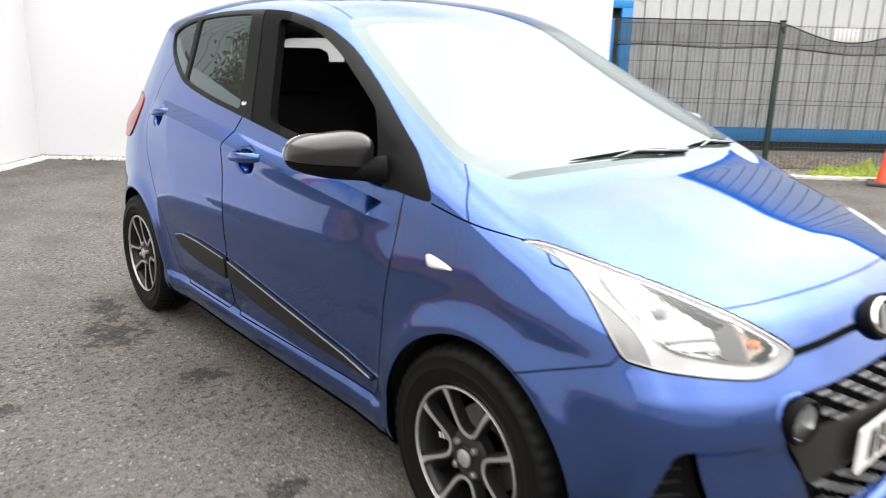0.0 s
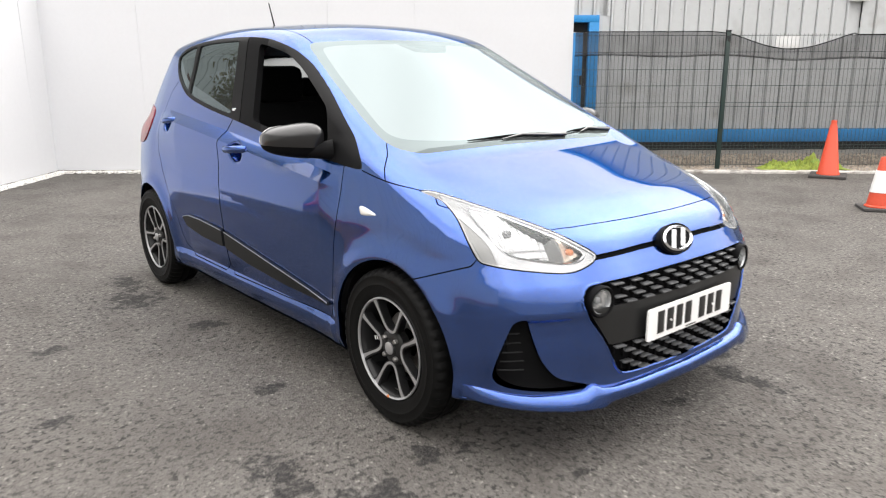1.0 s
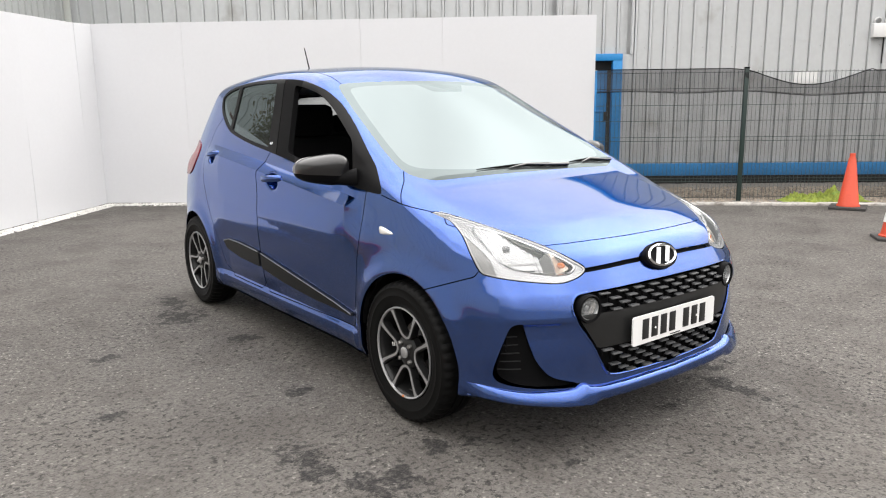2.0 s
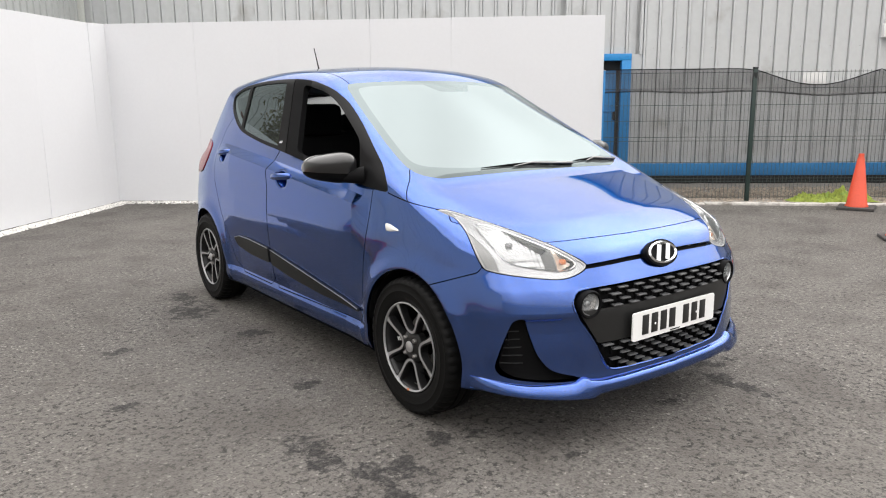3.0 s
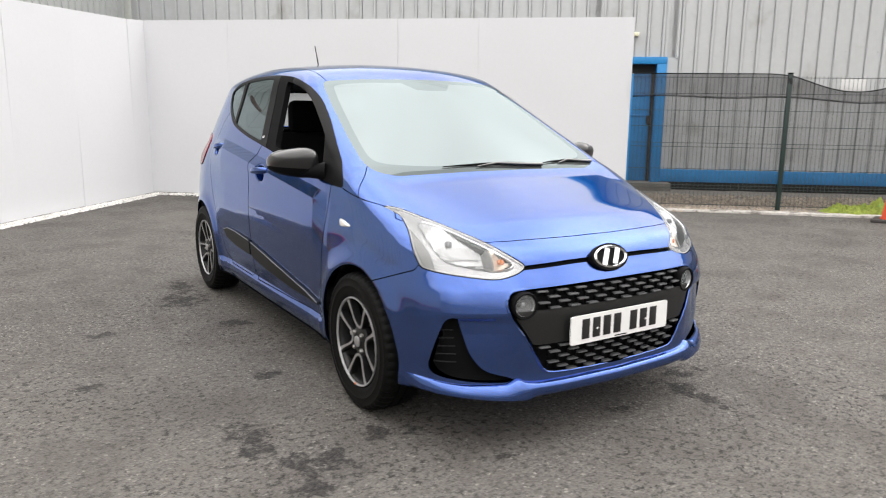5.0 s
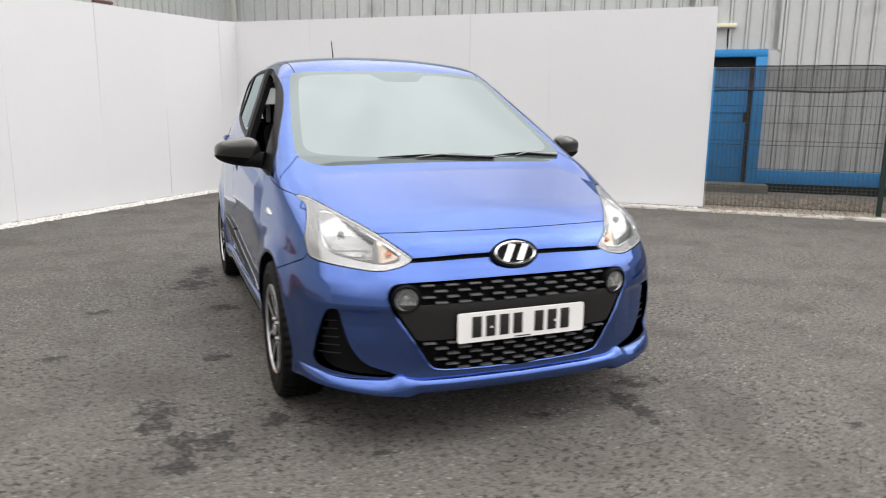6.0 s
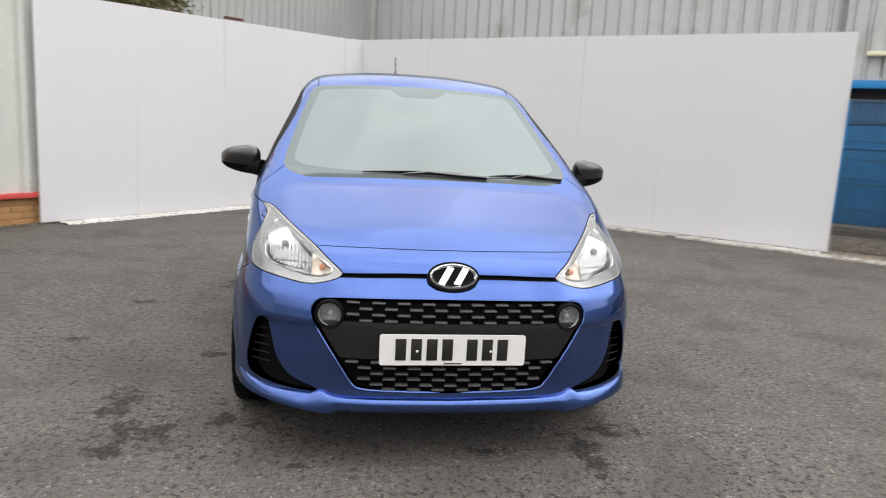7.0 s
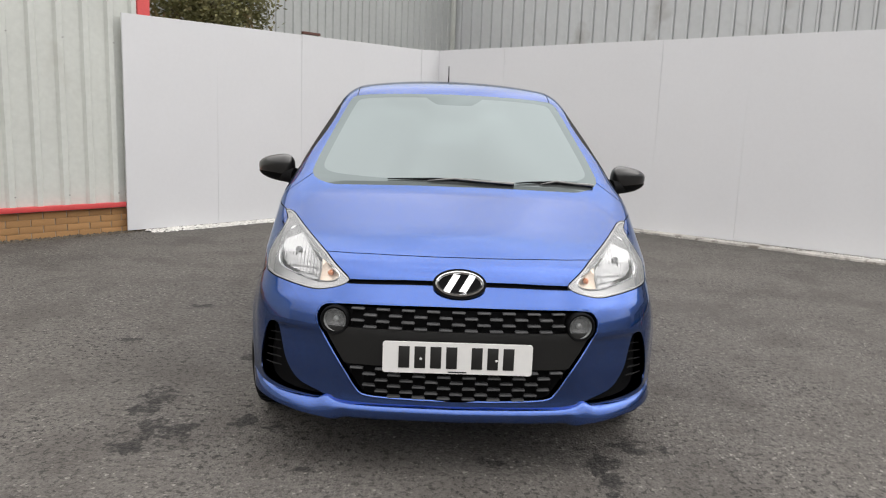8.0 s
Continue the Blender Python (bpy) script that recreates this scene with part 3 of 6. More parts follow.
def skin_mesh(h=0.0125):
    """Surface of the half car with x >= 0: vertices, triangles and normals."""
    X, Y, Z = np.arange(-1.5 * h, 0.90, h), np.arange(-0.08, 3.70, h), np.arange(0.15, 1.54, h)
    F = body_form(X[:, None, None], Y[None, :, None], Z[None, None, :])
    sx, sy, sz = (s - 1 for s in F.shape)
    total, count = np.zeros((sx, sy, sz, 3)), np.zeros((sx, sy, sz))
    corner = lambda i, j, k: F[i:sx + i, j:sy + j, k:sz + k]
    for axis in range(3):
        for a in (0, 1):
            for b in (0, 1):
                o = [a, b]
                o.insert(axis, 0)
                q = list(o)
                q[axis] = 1
                f0, f1 = corner(*o), corner(*q)
                hit = (f0 < 0) != (f1 < 0)
                t = np.where(hit, f0 / np.where(f0 == f1, 1, f0 - f1), 0)
                for c in range(3):
                    total[..., c] += np.where(hit, t if c == axis else o[c], 0)
                count += hit
    live = count > 0
    index = -np.ones(live.shape, int)
    index[live] = np.arange(live.sum())
    cells = np.argwhere(live)
    V = (cells + total[live] / count[live][:, None]) * h + np.array([X[0], Y[0], Z[0]])
    quads = []
    for axis in range(3):
        lo = [slice(1, -1)] * 3
        lo[axis] = slice(0, -1)
        hi = [slice(1, -1)] * 3
        hi[axis] = slice(1, None)
        A, B = F[tuple(lo)] < 0, F[tuple(hi)] < 0
        at = np.argwhere(A != B)
        flip = A[tuple(at.T)]
        at = at + np.array([0 if c == axis else 1 for c in range(3)])
        u, w = [c for c in range(3) if c != axis]
        du, dw = np.eye(3, dtype=int)[u], np.eye(3, dtype=int)[w]
        q = np.stack([index[tuple((at - o).T)] for o in (0 * du, du, du + dw, dw)], 1)
        if axis == 1:
            flip = ~flip
        q[~flip] = q[~flip][:, ::-1]
        quads.append(q)
    Q = np.concatenate(quads)
    Q = Q[(Q >= 0).all(1)]
    for _ in range(4):
        f = body_form(*V.T)
        g = np.stack([(body_form(*(V + d).T) - body_form(*(V - d).T)) / 0.003 for d in 0.0015 * np.eye(3)], 1)
        V = V - np.clip(f / (np.sum(g * g, 1) + 1e-9), -0.02, 0.02)[:, None] * g
    N = form_normal(V)
    T = np.concatenate([Q[:, [0, 1, 2]], Q[:, [0, 2, 3]]])
    n = np.cross(V[T[:, 1]] - V[T[:, 0]], V[T[:, 2]] - V[T[:, 0]])
    back = np.sum(n * N[T].mean(1), 1) < 0
    T[back] = T[back][:, ::-1]
    return V, T, N


def compact(V, T, N):
    used, inv = np.unique(T, return_inverse=True)
    return V[used], inv.reshape(-1, 3), N[used]


def split(M, g):
    """Cuts a surface along g = 0: the piece below zero and the rest."""
    V, T, N = M
    if not len(T):
        return M, M
    g = np.where(np.abs(g) < 1e-6, 1e-6, g)
    s = (g[T] < 0).sum(1)
    inner, outer = [T[s == 3]], [T[s == 0]]
    vs, ns, seen = list(V), list(N), {}

    def cut(a, b):
        key = (a, b) if a < b else (b, a)
        if key not in seen:
            t = g[a] / (g[a] - g[b])
            n = N[a] + t * (N[b] - N[a])
            vs.append(V[a] + t * (V[b] - V[a]))
            ns.append(n / (np.linalg.norm(n) + 1e-12))
            seen[key] = len(vs) - 1
        return seen[key]
    tin, tout = [], []
    for tri, k in zip(T[(s == 1) | (s == 2)], s[(s == 1) | (s == 2)]):
        lone = [i for i in range(3) if (g[tri[i]] < 0) == (k == 1)][0]
        a, b, c = tri[lone], tri[(lone + 1) % 3], tri[(lone + 2) % 3]
        p, q = cut(a, b), cut(a, c)
        one, two = (tin, tout) if k == 1 else (tout, tin)
        one.append((a, p, q))
        two += [(p, b, c), (p, c, q)]
    VV, NN = np.array(vs), np.array(ns)
    pack = lambda first, more: compact(VV, np.concatenate([first[0], np.array(more, int).reshape(-1, 3)]), NN)
    return pack(inner, tin), pack(outer, tout)


def outline(P, pts, soft=2, r=0.0):
    """Signed distance, below zero inside, from points P (n, 2) to a closed outline with softened corners."""
    pts = np.array(pts, float)
    for _ in range(soft):
        nxt = np.roll(pts, -1, 0)
        pts = np.stack([0.78 * pts + 0.22 * nxt, 0.22 * pts + 0.78 * nxt], 1).reshape(-1, 2)
    d, sign = np.full(len(P), 1e9), np.ones(len(P))
    for a, b in zip(pts, np.roll(pts, -1, 0)):
        e, w = b - a, P - a
        t = np.clip(w @ e / (e @ e + 1e-15), 0, 1)
        d = np.minimum(d, np.sum((w - t[:, None] * e) ** 2, 1))
        c1, c2, c3 = P[:, 1] >= a[1], P[:, 1] < b[1], e[0] * w[:, 1] > e[1] * w[:, 0]
        sign = np.where((c1 & c2 & c3) | (~c1 & ~c2 & ~c3), -sign, sign)
    return sign * np.sqrt(d) - r


def even(m, g):
    """Scales g so that its slope along the surface is about one."""
    V, T, N = m
    if not len(T):
        return g
    a, b, c = V[T[:, 0]], V[T[:, 1]], V[T[:, 2]]
    n = np.cross(b - a, c - a)
    area = np.sum(n * n, 1)[:, None] + 1e-18
    grad = (g[T[:, 0]][:, None] * np.cross(n, c - b) + g[T[:, 1]][:, None] * np.cross(n, a - c) + g[T[:, 2]][:, None] * np.cross(n, b - a)) / area
    size = np.linalg.norm(grad, axis=1)
    total, count = np.zeros(len(V)), np.zeros(len(V))
    for k in range(3):
        np.add.at(total, T[:, k], size)
        np.add.at(count, T[:, k], 1)
    return g / np.clip(total / np.maximum(count, 1), 0.15, 1.5)


def seam_distance(P, pts):
    """Distance from points P (n, 2) to an open line."""
    pts, d = np.array(pts, float), np.full(len(P), 1e9)
    for a, b in zip(pts[:-1], pts[1:]):
        e, w = b - a, P - a
        t = np.clip(w @ e / (e @ e), 0, 1)
        d = np.minimum(d, np.sum((w - t[:, None] * e) ** 2, 1))
    return np.sqrt(d)


def moved(M, d):
    return M[0] + d * M[2], M[1], M[2]


def edge_band(M, d):
    """A wall from the open border of a surface, d metres along its normals (below zero: inwards)."""
    V, T, N = M
    E = np.concatenate([T[:, [0, 1]], T[:, [1, 2]], T[:, [2, 0]]])
    key = np.sort(E, 1)
    u, first, cnt = np.unique(key, axis=0, return_index=True, return_counts=True)
    B = E[first[cnt == 1]]
    B = B[~((np.abs(V[B[:, 0], 0]) < 1e-4) & (np.abs(V[B[:, 1], 0]) < 1e-4))]
    return V, N, B


def flipped(M):
    return M[0] * np.array([-1, 1, 1]), M[1][:, ::-1], M[2] * np.array([-1, 1, 1])


def joined(*Ms):
    V, T, N, k = [], [], [], 0
    for m in Ms:
        V.append(m[0])
        T.append(m[1] + k)
        N.append(m[2])
        k += len(m[0])
    return np.concatenate(V), np.concatenate(T), np.concatenate(N)


def skin_part(name, M, material, parent, label="", rim=0.0, shift=0.0, back=False):
    """A panel of the skin, with a returned edge of depth rim."""
    if shift:
        M = moved(M, shift)
    V, T, N = M
    verts, faces, norms = V, T, N
    if rim:
        v, n, B = edge_band(M, rim)
        k, m = len(V), len(B)
        a, b = v[B[:, 0]], v[B[:, 1]]
        na, nb = n[B[:, 0]], n[B[:, 1]]
        out = np.cross(b - a, na)
        out = out / (np.linalg.norm(out, axis=1, keepdims=True) + 1e-12)
        verts = np.concatenate([V, a, b, b - rim * nb, a - rim * na])
        norms = np.concatenate([N, out, out, out, out])
        i = np.arange(m)
        faces = np.concatenate([T, np.stack([k + i, k + 3 * m + i, k + 2 * m + i], 1), np.stack([k + i, k + 2 * m + i, k + m + i], 1)])
    me = bpy.data.meshes.new(name)
    me.from_pydata(verts.tolist(), [], faces.tolist())
    me.shade_smooth()
    if len(me.vertices):
        me.normals_split_custom_set_from_vertices(norms.tolist())
    return part(name, me, material, parent, label)


def skin_y(x, z, lo=-0.08, hi=1.0):
    """Where the front skin lies at (x, z)."""
    ys = np.linspace(lo, hi, 400)
    f = body_form(np.full(400, x), ys, np.full(400, z))
    i = int(np.argmax(f < 0))
    return float(ys[i])


def skin_x(y, z):
    """Half width of the skin at (y, z)."""
    xs = np.linspace(0.95, 0.3, 500)
    f = body_form(xs, np.full(500, y), np.full(500, z))
    return float(xs[int(np.argmax(f < 0))])


def skin_z(x, y):
    zs = np.linspace(1.55, 0.4, 600)
    f = body_form(np.full(600, x), np.full(600, y), zs)
    return float(zs[int(np.argmax(f < 0))])


# ---- ground ----
def ground():
    g = Geo()
    g.add([(-900, -900, 0), (900, -900, 0), (900, 900, 0), (-900, 900, 0)], [(0, 1, 2, 3)])
    ob = new("ground", g.mesh("ground", 0))
    ob.data.materials.append(ASPHALT)
    tagged(ob, "worn grey tarmac with dark crusty stains and oil spots", "tarmac", kind="structure")


ground()


# ---- the car ----
def wheel(car, side, yc, turn):
    """A tyre on a two-tone alloy rim, with brake disc behind; side is 1 or -1 across the car."""
    to = Matrix.Translation((side * 0.812, yc + (0.010 if yc < 1 else 0.0), WHEEL_R)) @ pose(0, 0, 0, 0, 90 * side, 0) @ pose(0, 0, 0, 0, 0, turn)
    R = WHEEL_R
    tyre = Geo().lathe([(0.180, -0.165), (0.192, -0.178), (0.235, -0.186), (0.262, -0.183), (0.280, -0.172), (R - 0.002, -0.155), (R, -0.13), (R, -0.112), (R - 0.007, -0.110), (R - 0.007, -0.104), (R, -0.102),
                        (R, -0.072), (R - 0.007, -0.070), (R - 0.007, -0.064), (R, -0.062), (R, -0.040), (R - 0.003, -0.020), (0.281, -0.004), (0.270, 0.001), (0.266, 0.0025), (0.262, 0.001), (0.240, 0.004),
                        (0.236, 0.0055), (0.232, 0.003), (0.214, 0.001), (0.200, -0.003), (0.192, -0.008), (0.186, -0.014), (0.182, -0.03)], 144, to, close=True)
    # sipes across the shoulder
    n = 144
    for i, p in enumerate(tyre.v):
        q = to.inverted() @ Vector(p)
        if q.z > -0.045 and math.hypot(q.x, q.y) > 0.279 and i % n % 3 == 0:
            k = 1 - 0.006 / math.hypot(q.x, q.y)
            tyre.v[i] = tuple(to @ Vector((q.x * k, q.y * k, q.z - 0.003)))
    w = part("wheel", tyre, TYRE, car, "black tyre on a two-tone alloy rim")
    to = to @ Matrix.Diagonal((0.925, 0.925, 1.0, 1.0))
    barrel = Geo().lathe([(0.204, -0.004), (0.2055, -0.010), (0.196, -0.016), (0.190, -0.03), (0.183, -0.07), (0.178, -0.12), (0.196, -0.16), (0.200, -0.16), (0.186, -0.115), (0.19, -0.07), (0.2, -0.02)], 64, to, close=True)
    part("rim_barrel", barrel, ALLOY_DARK, w)
    lip = Geo().lathe([(0.2045, -0.006), (0.2035, -0.001), (0.201, 0.0), (0.1965, -0.003), (0.1955, -0.008), (0.199, -0.010)], 64, to, close=True)
    part("rim_lip", lip, ALLOY, w, "machined silver rim edge")
    # four looped spokes: each a dark body with a machined face, bent round near the hub
    half = [(0.199, 0.475), (0.180, 0.455), (0.155, 0.44), (0.130, 0.425), (0.108, 0.41), (0.090, 0.38), (0.077, 0.31), (0.069, 0.19), (0.066, 0.07)]
    for k in range(4):
        base = math.pi / 2 * k
        path = [Vector((r * math.cos(base + a), r * math.sin(base + a), 0)) for r, a in half] + [Vector((r * math.cos(base - a), r * math.sin(base - a), 0)) for r, a in half[::-1]]
        m = len(path)
        for name, wide, d0, d1, mat, lab in (("spoke", 0.0105, -0.034, -0.0035, ALLOY_DARK, ""), ("spoke_face", 0.0052, -0.0045, -0.0012, ALLOY, "machined silver spoke face")):
            g = Geo()
            for i, p in enumerate(path):
                t = (path[min(i + 1, m - 1)] - path[max(i - 1, 0)]).normalized()
                s = Vector((-t.y, t.x, 0))
                e = min(i, m - 1 - i)
                wd = wide * (1.0 + 0.9 * max(0, 1 - e / 2.5) ** 1.5)
                dish = -0.006 - 0.012 * max(0, (0.19 - p.length) / 0.13) ** 1.5
                for q in (-1, 1):
                    c = p + s * q * wd
                    g.v += [tuple(to @ Vector((c.x, c.y, d0 + dish))), tuple(to @ Vector((c.x, c.y, d1 + dish)))]
            for i in range(m - 1):
                o = 4 * i
                g.f += [(o + 1, o + 3, o + 7, o + 5), (o, o + 4, o + 6, o + 2), (o, o + 1, o + 5, o + 4), (o + 2, o + 6, o + 7, o + 3)]
            g.f += [(0, 2, 3, 1), (4 * m - 4, 4 * m - 3, 4 * m - 1, 4 * m - 2)]
            part(name, g, mat, w, lab)
    low = to.inverted() @ Vector((side * 0.812, yc + 0.010, WHEEL_R - 0.184))
    part("paint_dot", Geo().lathe([(0, -0.002), (0.006, -0.002), (0.005, 0.003), (0, 0.003)], 12, to @ Matrix.Translation((low.x, low.y, -0.001))), AMBER, w, "small orange paint dot") if yc < 1 else None
    hub = Geo().lathe([(0.0, -0.06), (0.072, -0.06), (0.074, -0.030), (0.060, -0.020), (0.033, -0.017), (0.031, -0.012), (0.0, -0.012)], 32, to)
    part("hub", hub, ALLOY_DARK, w)
    part("centre_cap", Geo().lathe([(0.0, -0.016), (0.026, -0.016), (0.025, -0.008), (0.019, -0.005), (0.0, -0.004)], 24, to), ALLOY, w, "silver centre cap")
    # chalk mark on the dark rim: three short strokes
    for k in range(3):
        part("chalk_mark", Geo().box(-0.004, 0.004, -0.009, 0.009, 0, 0.001).mesh("chalk_mark", 0), WHITE_PAINT, w, "white chalk stroke", at=to @ pose(0.118 + 0.014 * k, 0.004 * k, -0.045, 0, 0, 20)) if yc < 1 else None
    for k in range(4):
        a = math.pi / 2 * k + math.pi / 4
        part("wheel_nut", Geo().lathe([(0.0, -0.03), (0.0105, -0.03), (0.0105, -0.010), (0.008, -0.006), (0.0, -0.005)], 6, to @ Matrix.Translation((0.050 * math.cos(a), 0.050 * math.sin(a), 0))), STEEL, w, "steel wheel nut")
    part("brake_disc", Geo().lathe([(0.06, -0.115), (0.128, -0.115), (0.128, -0.095), (0.06, -0.095)], 40, to, close=True), STEEL, w, "bare steel brake disc")
    cal = Geo().box(-0.05, 0.05, 0.085, 0.14, -0.135, -0.075, 0.008)
    cal.v = [tuple(to @ pose(0, 0, 0, 0, 0, -turn + (180 if side > 0 else 0) - 90 * side) @ Vector(p)) for p in cal.v]
    part("brake_caliper", cal, STEEL, w)
    part("wheel_weight", Geo().box(-0.02, 0.02, 0.186, 0.190, -0.06, -0.045, 0).lathe([(0, 0), (0.001, 0.0005)], 3, Matrix.Translation((0, 0.186, -0.05))), STEEL, w).data.transform(to)
    well = Geo()
    n = 28
    back = 0.12 if yc > 1 else -0.25
    for x in (0.50, 0.755 if yc > 1 else 0.785):
        well.add([(side * x, yc + (ARCH_R + 0.004) * math.cos(a), WHEEL_R + (ARCH_R + 0.004) * math.sin(a)) for a in (back + (math.pi + 0.25 - back) * i / n for i in range(n + 1))], [])
    well.f = [(i, i + 1, n + 2 + i, n + 1 + i) for i in range(n)] + [tuple(range(n + 1))]
    part("wheel_arch_liner", well, SEAL, car)


def lamp_inside(head, side, mouth):
    """Chromed bowls pressed with flutes and steps, a deep wall between them, bulbs and a bright rim."""
    wall_x = lambda z: 0.505 - 0.10 * (z - 0.665) + 0.9 * (z - 0.70) ** 2
    for name, x0, x1, z0, z1, cx, cz, deep, curve, mat, lab in (("main_reflector", 0.49, 0.70, 0.655, 0.830, 0.605, 0.752, 0.060, 2.6, REFLECTOR, "chrome main reflector pressed with flutes"),
                                                               ("indicator_reflector", 0.41, 0.53, 0.655, 0.775, 0.464, 0.694, 0.036, 7.0, AMBER_BOWL, "silver indicator reflector with the bulb's amber reflection painted in")):
        g, seen = Geo(), {}
        nx, nz = int((x1 - x0) / 0.0027), int((z1 - z0) / 0.0035)
        main = name == "main_reflector"
        P = np.array([(x0 + (x1 - x0) * i / nx, z0 + (z1 - z0) * j / nz) for j in range(nz + 1) for i in range(nx + 1)])
        keep = (outline(P, mouth, 2) < 0.004) & ((P[:, 0] > wall_x(P[:, 1])) if main else (P[:, 0] < wall_x(P[:, 1])))
        for k in np.nonzero(keep)[0]:
            x, z = P[k]
            d2 = (x - cx) ** 2 + (z - cz) ** 2
            y = skin_y(cx, cz, hi=0.8) * 0.45 + skin_y(x, z, hi=0.8) * 0.55 + deep - curve * d2
            if main:
                # upright flutes below and beside the bulb, stepped shelves above it
                y += 0.0030 * math.sin(2 * math.pi * x / 0.0135) * (1.0 if z < 0.745 else 0.45) + 0.004 * ((z / 0.021) % 1.0) * (1 if z > 0.765 or z < 0.70 else 0.3)
            else:
                y += 0.0012 * math.sin(2 * math.pi * (x + z) / 0.012)
            y = max(y, skin_y(x, z, hi=0.8) + 0.010)
            seen[k] = len(g.v)
            g.v.append((side * x, y, z))
        for j in range(nz):
            for i in range(nx):
                q = (j * (nx + 1) + i, j * (nx + 1) + i + 1, (j + 1) * (nx + 1) + i + 1, (j + 1) * (nx + 1) + i)
                if all(c in seen for c in q):
                    g.f.append(tuple(seen[c] for c in q))
        bowl = part(name, g, mat, head, lab, smooth=60)
        yb = skin_y(cx, cz) + deep
        aim = Matrix.Translation((side * cx, yb, cz)) @ pose(0, 0, 0, 90, 0, 0)
        if main:
            part("bulb_shield", Geo().lathe([(0.0, 0.0), (0.010, 0.0), (0.012, 0.014), (0.010, 0.022), (0.0, 0.025)], 20, aim), LAMP_DARK, bowl, "grey bulb shield")
        else:
            part("bulb", Geo().lathe([(0.0, 0.0), (0.009, 0.0), (0.0115, 0.012), (0.009, 0.021), (0.0, 0.024)], 16, aim), AMBER, bowl, "amber indicator bulb")
    # the wall between the bowls, standing deep into the lamp
    wall = Geo()
    zs = np.linspace(0.660, 0.752, 12)
    for z in zs:
        x = float(wall_x(z))
        y = skin_y(x, z)
        wall.v += [(side * (x - 0.003), y + 0.012, z), (side * (x - 0.002), y + 0.075, z), (side * (x + 0.004), y + 0.075, z), (side * (x + 0.003), y + 0.012, z)]
    n = len(zs)
    wall.f = [(4 * i + j, 4 * i + (j + 1) % 4, 4 * i + 4 + (j + 1) % 4, 4 * i + 4 + j) for i in range(n - 1) for j in range(4)] + [(0, 1, 2, 3), (4 * n - 1, 4 * n - 2, 4 * n - 3, 4 * n - 4)]
    part("lamp_divider", wall, LAMP_STRIP, head, "grey wall between the lamp bowls")
    # bright rim round the mouth of the lamp
    pts = np.array(mouth, float)
    for _ in range(2):
        nxt = np.roll(pts, -1, 0)
        pts = np.stack([0.78 * pts + 0.22 * nxt, 0.22 * pts + 0.78 * nxt], 1).reshape(-1, 2)
    part("lamp_rim", Geo().tube([(side * x, skin_y(x, z) + 0.010, z) for x, z in np.vstack([pts, pts[:1]])], 0.0040, 8, False), CHROME, head, "bright rim round the lamp bowls")


